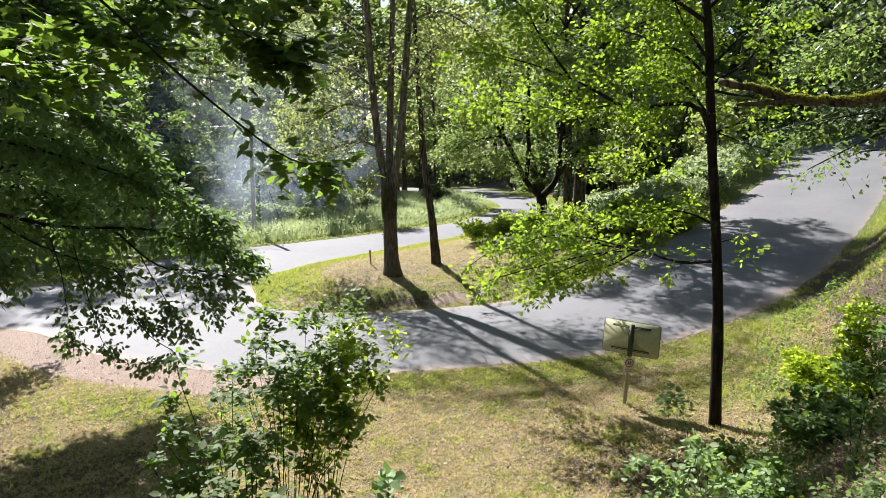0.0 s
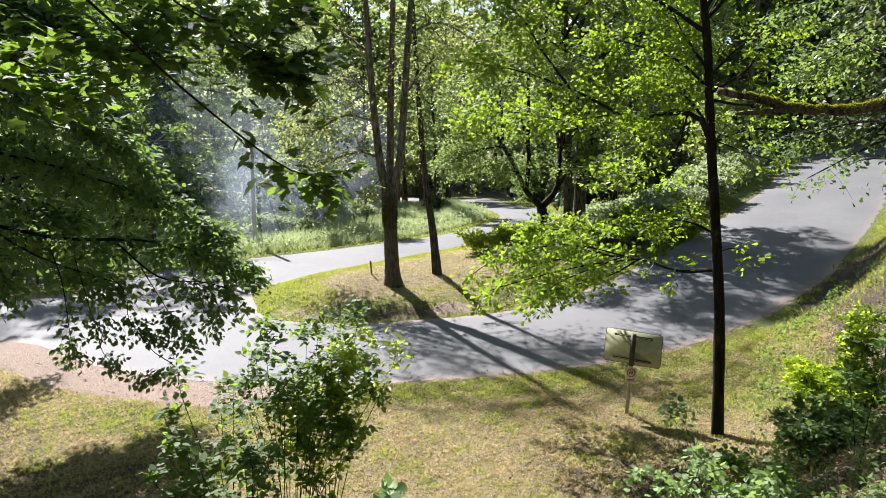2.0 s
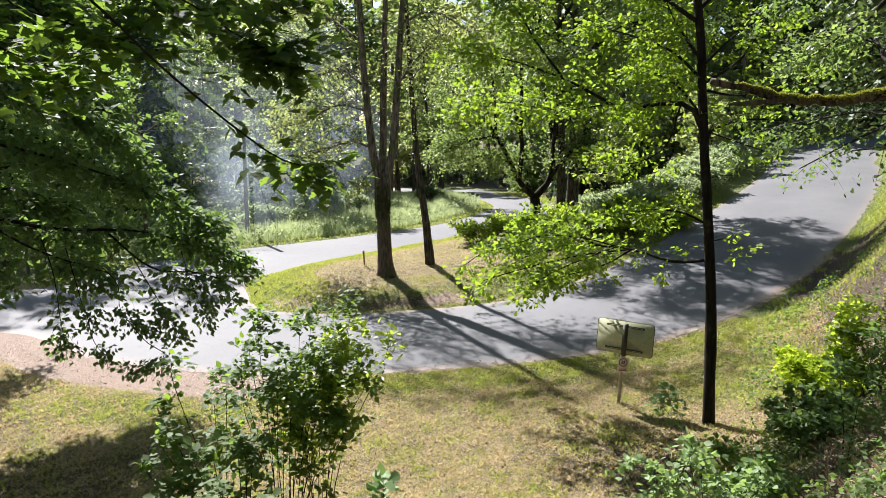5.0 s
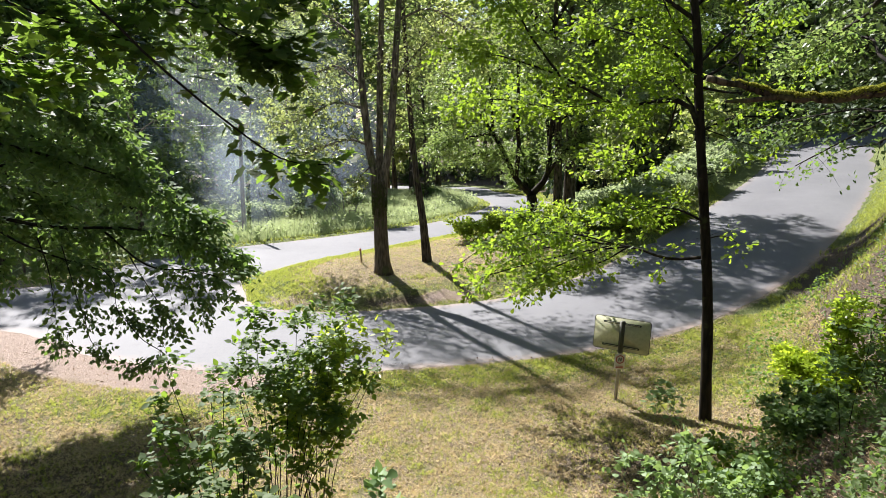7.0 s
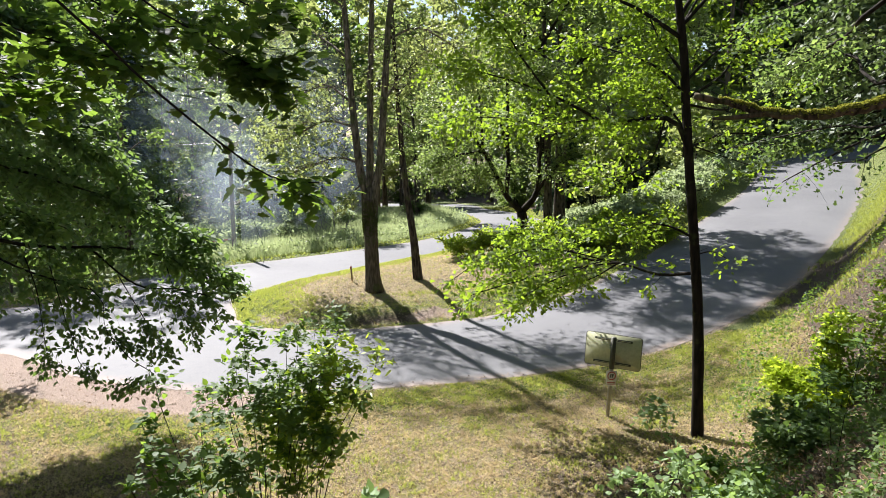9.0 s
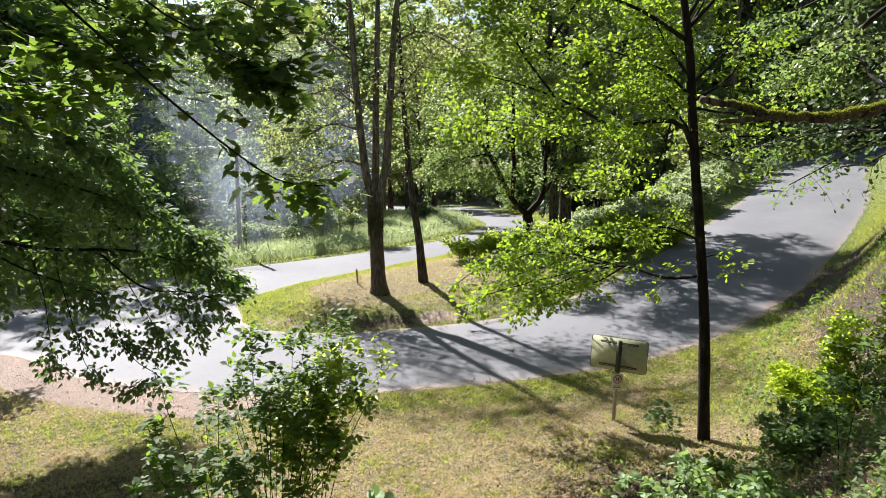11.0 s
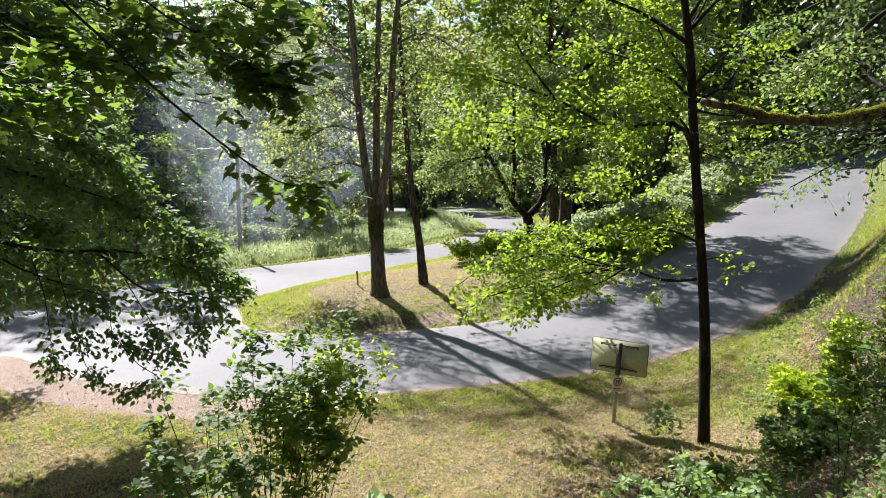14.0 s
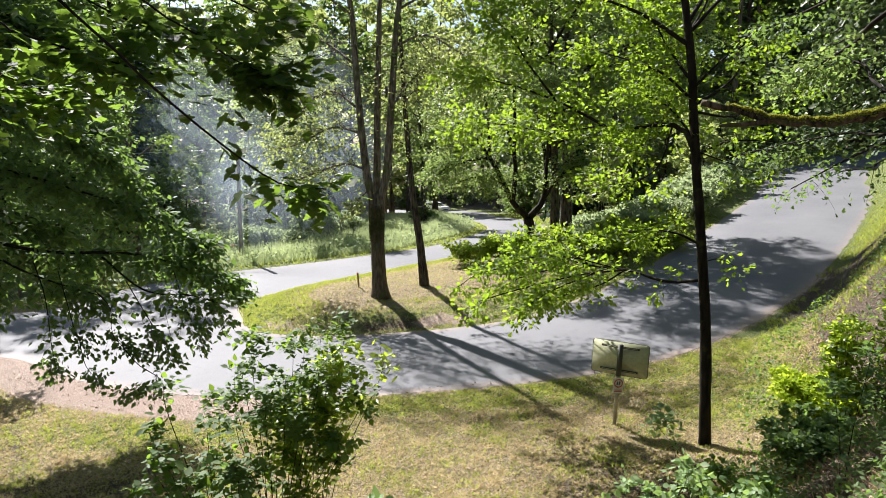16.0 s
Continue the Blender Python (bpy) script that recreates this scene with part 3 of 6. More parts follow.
    low = local([(-2.04, 22.90, 4.08), (-2.33, 22.70, 3.82), (-2.45, 22.60, 3.47)], b)
    tube(wood, low, 0.03, 0.01, 5)
    t, w = twigs(wood, rs, low, 6, 0.5, 0.01, 0.3)
    leaves_on(crown, rs, t, w, 9, 0.12, 0.13, SIMPLE, 0.5, 0.5)
    leaves_on(crown, rs, np.concatenate(spots), np.concatenate(ways), 1, 0.25, 0.15, SIMPLE, 0.5, 0.3)
    part("trunk", wood.mesh("trunk", BARK_BOLE, True), ob)
    part("crown", crown.mesh("crown", BIRCH_LEAF), ob)
    moss = Shape()
    a, z = rs.uniform(0, 2 * math.pi, 2600), 2.95 + 0.34 * rs.normal(size=2600)
    out = np.stack([np.cos(a), np.sin(a), 0 * a], -1)
    scatter(moss, rs, local(np.stack([-1.76 + 0.222 * out[:, 0], 23.10 + 0.222 * out[:, 1], z], -1), b), out * 0.4 + rs.normal(size=(2600, 3)) * 0.5, 0.05, SIMPLE, 0.1)
    part("moss", moss.mesh("moss", BOLE_MOSS), ob, "dark green moss on the bole below the fork")


def slim_tree():
    b = (-0.23, 24.2, level(-0.23, 24.2))
    ob = thing("slim_tree", b, "slim dark tree leaning a little over the island grass", "tree")
    wood, crown = Shape(), Shape()
    q = local(curve_points([(-0.23, 24.2, b[2] - 0.2), (-0.35, 24.20, 2.05), (-0.61, 24.20, 3.99), (-0.79, 24.20, 6.25), (-0.91, 24.20, 8.43), (-1.02, 24.20, 10.55), (-1.14, 24.60, 12.20)], 26), b)
    tube(wood, q, 0.14, 0.03, 9, 0.04, rs, 0.35)
    twigs(wood, rs, q[6:16], 18, 0.9, 0.012, 0.0, 0.05, 0.5, 1.0)
    t, w = twigs(wood, rs, q[10:], 34, 1.5, 0.02, 0.1, 0.2, 0.3, 1.0)
    leaves_on(crown, rs, t, w, 3, 0.22, 0.14, SIMPLE, 0.5, 0.4)
    t, w = twigs(wood, rs, q[9:14], 8, 0.7, 0.01, 0.0, 0.05, 0.4, 1.0)
    leaves_on(crown, rs, t, w, 5, 0.12, 0.12, SIMPLE, 0.5, 0.4)
    part("trunk", wood.mesh("trunk", BARK_SLIM, True), ob)
    part("crown", crown.mesh("crown", ALDER_LEAF), ob)


# the wide forked tree and its neighbours on the island
def forked_tree():
    x, y = 4.6, 32.0
    b = (x, y, level(x, y))
    ob = thing("forked_tree", b, "wide forked tree with dark limbs and a dense bright green crown", "tree")
    wood, crown = Shape(), Shape()
    f = (4.43, 32.00, 2.20)
    tube(wood, local(curve_points([(x, y, b[2] - 0.3), (4.52, 32.00, 1.64), f], 8), b), 0.24, 0.23, 9, 0.05, rs, 0.35)
    spots, ways = [], []
    for arm, r in (([f, (3.67, 31.60, 3.00), (3.16, 31.20, 3.90), (2.07, 30.50, 4.18), (0.86, 30.00, 3.84)], 0.15), ([(3.27, 31.20, 3.73), (2.59, 31.00, 5.00), (1.57, 30.50, 6.19), (0.37, 30.00, 7.09)], 0.12),
                   ([f, (5.12, 32.00, 3.09), (5.20, 32.00, 4.73), (4.68, 31.50, 7.17), (4.25, 31.50, 9.75)], 0.16), ([(5.20, 32.00, 4.73), (6.07, 31.50, 5.96), (7.01, 31.00, 7.14)], 0.11),
                   ([(3.67, 31.60, 3.00), (3.68, 31.00, 5.00), (2.74, 30.50, 7.81), (2.24, 30.50, 9.85)], 0.12), ([(5.12, 32.00, 3.09), (5.78, 31.00, 4.27), (6.88, 30.50, 4.77)], 0.09),
                   ([(2.59, 31.00, 5.00), (1.32, 30.00, 4.79), (0.14, 29.60, 4.33)], 0.08),
                   ([(4.25, 31.50, 9.75), (3.8, 31, 12.4), (2.0, 30.6, 13.6), (0.6, 30.2, 14.0)], 0.09), ([(4.38, 31.50, 9.29), (4.8, 31.0, 12.8), (5.6, 30.6, 14.6)], 0.09),
                   ([(3.68, 31.00, 5.00), (3.4, 29, 8), (3.0, 27, 8.2), (2.8, 25.6, 8.2)], 0.08), ([(5.12, 32.00, 3.09), (5, 29.6, 7), (4.6, 27.6, 7.6), (4.4, 26, 7.8)], 0.08),
                   ([(2.59, 31.00, 5.00), (2.2, 28.6, 7.4), (1.4, 27, 7.6)], 0.07), ([(5.20, 32.00, 4.73), (6.6, 31, 8.6), (8.6, 30.2, 9.3), (10.4, 29.4, 9.5)], 0.1), ([(6.6, 31, 8.6), (8.0, 32.0, 9.6), (9.6, 32.4, 10), (11, 32.2, 10)], 0.07),
                   # high arms added so that their shade falls on the rising road's verge
                   ([(4.52, 31.50, 8.35), (6.4, 31, 11.4), (8.2, 30.6, 12.6)], 0.08), ([(6.6, 31, 8.6), (8.6, 29.2, 9.6), (10.2, 27.2, 9.6)], 0.07),
                   ([(6.4, 31, 11.4), (7.8, 29.8, 12.8), (8.6, 28.4, 13.4)], 0.07), ([(8.2, 30.6, 12.6), (9.6, 29.2, 13.2), (10.6, 27.6, 13.2)], 0.06),
                   ([(8.6, 29.2, 9.6), (9.6, 27.6, 10.2), (9.6, 26.2, 10.0)], 0.05), ([(6.6, 31, 8.6), (8.2, 28.6, 8.8), (9.0, 26.6, 8.6)], 0.05)):
        q = local(curve_points(arm, 12), b)
        limb = Shape()
        tube(limb, q, r, 0.03, 6, 0.04, rs)
        t, w = twigs(limb, rs, q, 26, 1.5, 0.018, 0.25, 0.15, 0.3, 1.0)
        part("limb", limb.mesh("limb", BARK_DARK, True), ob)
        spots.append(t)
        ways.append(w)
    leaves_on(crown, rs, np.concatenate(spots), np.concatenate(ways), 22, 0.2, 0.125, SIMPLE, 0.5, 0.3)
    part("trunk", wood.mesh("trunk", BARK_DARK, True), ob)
    part("crown", crown.mesh("crown", ALDER_LEAF), ob)


triple_tree()
slim_tree()
forked_tree()
ALDER = [woodland_tree(np.random.default_rng(40 + k), 15 + 2 * k, 0.19, 0.3, 3.6, 24, ALDER_LEAF, 0.22, 10, SIMPLE, BARK_SLIM) for k in range(2)]
for k, (x, y) in enumerate([(5.6, 31.6), (6.3, 33.0), (6.9, 35.5), (14.6, 57.0), (16.4, 60.5), (-0.5, 57.5)]):
    stand("island_tree", ALDER[k % 2], (x, y, level(x, y)), "dark-trunked alder with light green leaves among the weeds", "tree", "alders along the road arms", 77.0 * k)

# woods behind the meadow and up the hill
KINDS = [(21, 0.10, 4.6, FOREST_LEAF), (24, 0.14, 5.2, FOREST_LEAF), (20, 0.08, 4.2, BIRCH_LEAF), (23, 0.16, 4.6, BIRCH_LEAF)]
BROAD = [woodland_tree(np.random.default_rng(60 + k), h, 0.24, c, w, 22, m, 0.30, 5, SIMPLE, BARK_GREY, twig_count=7, twig_wood=0.0) for k, (h, c, w, m) in enumerate(KINDS)]
DISTANT = [woodland_tree(np.random.default_rng(90 + k), h, 0.26, c, w, 22, m, 0.66, 4, SIMPLE, BARK_GREY, twig_count=5, twig_wood=0.0) for k, (h, c, w, m) in enumerate(KINDS)]
FIR = [spruce(np.random.default_rng(70 + k), h, 3.3, SPRUCE_LEAF, BARK_DARK) for k, h in enumerate((22, 26))]
UNDER = [woodland_tree(np.random.default_rng(80 + k), 4.5 + k, 0.07, 0.05, 2.3, 14, m, 0.36, 2, SIMPLE, BARK_DARK, 0.35, twig_wood=0.0) for k, m in enumerate((FOREST_LEAF, BIRCH_LEAF, WEED_LEAF))]


def plant_woods():
    rw = np.random.default_rng(5)
    first = {}
    def place(kind, k, x, y, size=1.0):
        label, group, meshes = {"broadleaf_tree": ("tall broad-leaved woodland tree with a hanging green crown", "broad-leaved trees of the wood", BROAD if 20 < y < 60 else DISTANT),
                                "spruce_tree": ("tall dark spruce with drooping boughs", "spruces of the wood", FIR),
                                "understorey_bush": ("leafy dark green bush under the woodland trees", "bushes of the wood", UNDER)}[kind]
        k %= len(meshes)
        at = pose(x, y, level(x, y) - 0.1, 0, 0, rw.uniform(0, 360)) @ Matrix.Scale(size, 4)
        key = (kind, k, 20 < y < 60)
        if key not in first:
            first[key] = stand(kind, meshes[k], (x, y, level(x, y) - 0.1), label, "bush" if kind[0] == "u" else "tree", group)
        else:
            copy_thing(first[key], at)
    # set trees
    for x, y, k in ((-19.5, 46, 0), (-23.5, 51, 1), (-28, 47, 1), (12.5, 60, 0), (36, 70, 1), (41, 62, 0), (44, 68, 1), (33, 74, 0)):
        place("spruce_tree", k, x, y)
    spots = []

    def grove(want, x0, x1, y0, y1, gap, size, kinds):
        """Trees scattered over a stretch of the plan, off the roads and the meadow."""
        xs, ys = rw.uniform(x0, x1, 500), rw.uniform(y0, y1, 500)
        es, bends = edge_distance(xs, ys), inside_bend(xs, ys)
        ok = (es > 4.2) & ~(bends & (xs < 10.5)) & ~(~bends & (xs < 10) & (ys < 112) & (es < 10.5)) & (np.abs(xs) < 8 + 0.64 * ys)
        got = 0
        for x, y in zip(xs[ok], ys[ok]):
            if got == want or any((x - a) ** 2 + (y - c) ** 2 < gap * gap for a, c in spots):
                continue
            spots.append((x, y))
            place("broadleaf_tree", kinds[int(rw.integers(len(kinds)))], x, y, size * rw.uniform(0.88, 1.18))
            got += 1
    grove(14, -40, -13, 50, 60, 3.2, 0.48, (0, 1))
    grove(18, -44, -6, 62, 74, 3.4, 0.78, (0, 1, 2))
    grove(30, -58, -2, 76, 98, 3.6, 1.18, (1, 2, 3, 2, 3))
    grove(10, -26, 24, 138, 150, 4.0, 1.35, (1, 3))
    grove(9, 10, 18, 57, 66, 3.2, 0.5, (0, 1, 1))
    grove(30, 11, 60, 64, 92, 3.6, 1.15, (0, 1, 1))
    grove(18, 24, 52, 34, 66, 3.4, 0.95, (0, 1))
    grove(16, 10, 26, 64, 112, 3.4, 1.1, (0, 1, 1))
    for x, y in ((-6.7, 104), (-5.2, 96), (-2.6, 88), (0.6, 93), (-3.6, 140), (2.4, 139), (-9, 141), (7, 138), (-15, 139), (11, 134)):
        place("broadleaf_tree", 1 + 2 * int(rw.integers(2)), x, y, rw.uniform(1.05, 1.25))
    for x, y in ((3.5, 126), (-2.5, 127.5), (9.0, 125.5)):
        place("broadleaf_tree", 3, x, y, 1.65)
    for x, y in ((16.3, 44.4), (18.2, 47.2), (20.4, 50.2), (22.6, 53.0), (25.2, 55.5)):
        place("understorey_bush", 1, x, y, rw.uniform(0.75, 1.0))
    for x, y in ((19, 57), (22, 59), (25, 61), (28, 62.6), (31.5, 64), (35, 66), (39, 68), (23.5, 64), (29.5, 67)):
        place("understorey_bush", 1, x, y, rw.uniform(1.3, 1.8))
    # trees hidden behind the linden, added to shade the road's left part
    for x, y, k in ((-16.2, 33, 0.55), (-18.4, 30, 0.6), (-13.2, 31.8, 0.62), (-15.4, 28.4, 0.5)):
        place("broadleaf_tree", 0, x, y, k)
    for x, y in ((22, 24), (27, 33), (19, 20), (30, 25), (-26, 34), (-33, 40), (-22, 38), (-30, 30)):
        place("broadleaf_tree", int(rw.integers(4)), x, y, rw.uniform(0.9, 1.1))
    # bushes along the wood's edge, and under the trees between the road arms
    def thicket(want, x0, x1, y0, y1, off, lo, hi):
        xs, ys = rw.uniform(x0, x1, 400), rw.uniform(y0, y1, 400)
        es, bends = edge_distance(xs, ys), inside_bend(xs, ys)
        ok = (es > off) & ~(bends & (xs < 9)) & ~(~bends & (xs < 12) & (ys < 112) & (es < 9.5))
        for n, (x, y) in enumerate(list(zip(xs[ok], ys[ok]))[:want]):
            place("understorey_bush", n, x, y, rw.uniform(lo, hi))
    thicket(22, -36, -2, 40, 66, 9.5, 0.6, 1.1)
    thicket(16, 9, 28, 50, 64, 3.0, 0.6, 1.2)
    thicket(16, 9.2, 16, 54, 104, 3.2, 0.7, 1.2)
    thicket(16, 22, 44, 56, 80, 3.0, 0.8, 1.3)
    thicket(26, -20, 14, 115.5, 128, 3.2, 0.7, 1.1)
    # unseen woods added behind the viewer to block sky light and give shade
    for x, y in ((-24, -6), (-18, -11), (-12, -7), (-7, -12), (-1, -9), (5, -12), (10, -7), (16, -11), (23, -6), (-15, -2), (16, -3), (-3, -15), (20, 3), (-22, 2)):
        place("broadleaf_tree", int(rw.integers(2)), x, y + 0.0, rw.uniform(0.85, 1.1))


plant_woods()


# ---- the young oak beside the sign ----
def young_oak():
    x, y = 4.9, 12.0
    b = (x, y, level(x, y))
    ob = thing("young_oak", b, "slender young oak with a dark trunk and sunlit lobed leaves", "tree")
    wood, crown = Shape(), Shape()
    q = local(curve_points([(x, y, b[2] - 0.2), (4.87, 12.00, 0.78), (4.81, 12.00, 2.24), (4.69, 12.00, 3.55), (4.55, 12.00, 4.80), (4.47, 12.10, 5.93), (4.37, 12.10, 7.02), (4.24, 12.20, 8.09), (4.02, 12.30, 10.16), (3.98, 12.40, 11.98)], 36), b)
    tube(wood, q, 0.103, 0.05, 10, 0.05, rs, 0.15)
    for arm, r, n, per in (
            ([(4.55, 12.00, 5.11), (4.32, 12.10, 5.79), (3.88, 12.40, 5.90), (3.36, 12.80, 5.80), (2.80, 13.00, 6.10), (2.21, 13.20, 6.41), (1.20, 13.40, 6.75), (0.17, 13.60, 6.91)], 0.05, 84, 7),
            ([(2.32, 13.20, 6.36), (1.81, 13.40, 7.07), (1.52, 13.60, 7.59), (1.00, 13.80, 8.12)], 0.025, 50, 7),
            ([(4.72, 12.00, 3.23), (4.19, 12.40, 3.13), (3.59, 12.80, 3.28), (2.73, 13.20, 3.28), (1.70, 13.40, 3.03), (0.95, 13.50, 2.51)], 0.032, 34, 9),
            ([(3.40, 12.90, 3.30), (2.60, 12.90, 3.50), (1.90, 13.00, 3.50), (1.30, 12.80, 3.30)], 0.016, 50, 9),
            ([(3.00, 13.00, 3.30), (2.60, 13.90, 3.60), (2.10, 14.60, 3.60), (1.70, 15.00, 3.50)], 0.016, 50, 9),
            ([(3.30, 12.90, 3.30), (2.60, 12.30, 3.20), (2.00, 11.90, 3.05), (1.60, 11.70, 2.85)], 0.014, 44, 9),
            ([(3.59, 12.80, 3.28), (2.70, 12.50, 3.25), (1.80, 12.30, 3.10), (1.00, 12.40, 2.85), (0.75, 12.60, 2.70)], 0.018, 26, 9),
            ([(3.20, 12.90, 3.30), (2.40, 13.80, 3.35), (1.60, 14.50, 3.20), (0.90, 14.90, 3.00)], 0.018, 24, 9),
            ([(2.73, 13.20, 3.28), (1.90, 13.90, 3.20), (1.00, 14.10, 3.00), (0.55, 14.00, 2.75)], 0.016, 24, 9),
            ([(3.59, 12.80, 3.28), (3.06, 12.70, 3.01), (2.32, 12.60, 2.82), (1.60, 12.50, 2.53)], 0.016, 28, 9),
            ([(4.66, 12.00, 3.84), (4.27, 12.20, 4.03), (3.80, 12.60, 4.04), (3.17, 12.90, 3.81)], 0.024, 30, 5),
            ([(4.70, 12.00, 3.55), (5.04, 12.10, 3.58), (5.39, 12.20, 3.41)], 0.014, 10, 4),
            ([(4.32, 12.10, 7.20), (3.60, 12.60, 7.81), (2.55, 13.20, 8.30), (1.52, 13.80, 8.52)], 0.045, 46, 6),
            ([(4.43, 12.10, 6.29), (4.04, 12.60, 6.80), (3.41, 13.20, 7.15), (2.71, 13.80, 7.42)], 0.03, 40, 6),
            ([(3.08, 12.90, 5.90), (2.30, 13.60, 5.81), (1.29, 14.20, 5.98), (0.52, 14.60, 5.88)], 0.02, 54, 7),
            # next four: boughs above the view, added to shade the ground below
            ([(4.24, 12.20, 8.09), (3.2, 13.2, 8.5), (1.4, 14.3, 8.9), (0.2, 14.9, 9.1), (-0.8, 15.2, 9.2)], 0.045, 100, 7),
            ([(3.2, 13.2, 8.5), (2.2, 13.9, 9.2), (1.2, 14.0, 9.4), (0.4, 13.8, 9.4)], 0.03, 70, 7),
            ([(4.31, 12.10, 7.37), (4.7, 13.8, 8.6), (4.5, 15.4, 8.9), (4.1, 17.0, 9.0)], 0.04, 80, 7),
            ([(4.29, 12.10, 7.55), (5.6, 13.8, 9.0), (6.4, 15.4, 9.3), (6.8, 16.6, 9.3)], 0.04, 80, 7),
            ([(4.45, 12.10, 6.11), (5.53, 13.00, 6.05), (6.70, 14.00, 6.30), (8.08, 15.00, 6.69)], 0.025, 44, 6),
            ([(4.51, 12.10, 5.37), (5.47, 13.00, 5.60), (6.76, 14.00, 5.60), (7.87, 14.60, 5.43)], 0.025, 44, 6),
            ([(4.42, 12.10, 6.48), (5.10, 12.40, 7.05), (5.92, 12.80, 7.48)], 0.025, 22, 5),
            ([(4.49, 12.10, 5.46), (5.06, 12.20, 5.27), (5.74, 12.40, 5.07)], 0.016, 16, 5),
            ([(4.26, 12.20, 8.09), (4.85, 12.60, 9.07), (6.01, 13.20, 9.78), (7.09, 13.80, 10.16)], 0.04, 50, 6),
            ([(4.12, 12.30, 9.33), (5.10, 12.80, 10.61), (6.37, 13.40, 11.28)], 0.04, 46, 6),
            ([(4.34, 12.20, 7.39), (5.16, 12.50, 8.16), (6.12, 12.80, 8.58), (7.49, 13.20, 8.77)], 0.035, 46, 6),
            ([(4.42, 12.10, 6.57), (4.18, 12.80, 7.29), (4.03, 13.40, 8.05)], 0.03, 50, 6),
            ([(4.44, 12.10, 6.20), (5.30, 12.80, 6.62), (5.93, 13.40, 7.17), (6.51, 13.80, 7.42)], 0.03, 50, 6),
            ([(4.32, 12.10, 7.37), (4.94, 12.90, 8.15), (5.36, 13.60, 8.96)], 0.03, 50, 6),
            ([(4.50, 12.10, 5.65), (4.27, 12.90, 6.24), (3.85, 13.60, 6.58)], 0.025, 44, 6),
            ([(4.19, 12.30, 5.93), (4.04, 12.60, 5.16), (3.57, 13.00, 4.84), (3.03, 13.40, 4.92)], 0.016, 26, 5)):
        a = local(curve_points(arm, 16), b)
        limb = Shape()
        tube(limb, a, r, 0.006, 6, 0.05, rs)
        t, w = twigs(limb, rs, a, int((0.45 if arm[-1][0] > 5.3 else 0.72 if per == 9 else 1.25) * n), 0.42 if per == 9 else 0.66, 0.005, 0.15, 0.12, 0.2, 1.0, 3)
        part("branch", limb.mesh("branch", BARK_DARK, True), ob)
        high = a[-1][2] + b[2] > 9.5
        rosettes(crown, rs, t[3::4], w[3::4], 5 if high else per + 8, 0.088, 0.15 if high else 0.092, SIMPLE if high else LOBED)
        rosettes(crown, rs, t[2::8], w[2::8], 2 if high else 5, 0.06, 0.15 if high else 0.1, SIMPLE if high else LOBED)
    # the upper crown, above the long boughs: unseen, added to cast shade
    for k in range(22):
        a, u = rs.uniform(-1.9, 1.9) if k < 16 else rs.uniform(0.7, 1.7), rs.random()
        p = np.array([4.05, 12.25, 8.9 + 3.0 * u])
        n = rs.uniform(2.2, 4.4) * (1.15 - 0.5 * u) if k < 16 else rs.uniform(4.0, 6.0)
        c = np.array([math.cos(a), math.sin(a), 0])
        limb = Shape()
        arm = local(curve_points([p, p + c * 0.5 * n + [0, 0, 0.3 * n], p + c * n + [0, 0, 0.32 * n + 0.3]], 10), b)
        tube(limb, arm, 0.04, 0.008, 5, 0.05, rs)
        t, w = twigs(limb, rs, arm, 42, 0.8, 0.0, 0.15, 0.12, 0.2, 1.0, 3)
        part("branch", limb.mesh("branch", BARK_DARK, True), ob)
        rosettes(crown, rs, t[1::4], w[1::4], 5, 0.11, 0.15, SIMPLE)
    # a dead, leafless branch under the low bough
    for arm in ([(2.93, 13.10, 3.19), (2.34, 13.30, 2.89), (1.72, 13.50, 2.67), (1.07, 13.70, 2.80)], [(2.19, 13.40, 2.81), (1.94, 13.50, 2.51), (1.57, 13.60, 2.43)]):
        limb = Shape()
        a = local(curve_points(arm, 12), b)
        tube(limb, a, 0.012, 0.004, 5, 0.05, rs)
        twigs(limb, rs, a, 12, 0.4, 0.005, 0.2, 0.1, 0.2, 1.0, 3)
        part("dead_twig", limb.mesh("dead_twig", BARE_TWIG, True), ob, "bare pale dead twig")
    for _ in range(5):
        u = rs.integers(6, 16)
        twigs(wood, rs, q[u:u + 2], 1, 0.5, 0.008, 0, 0.1, 0.1)
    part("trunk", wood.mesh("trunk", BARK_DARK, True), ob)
    part("crown", crown.mesh("crown", OAK_LEAF), ob)


SWAYS = []        # hanging twigs that swing in the wind: twig, where it hangs, phase


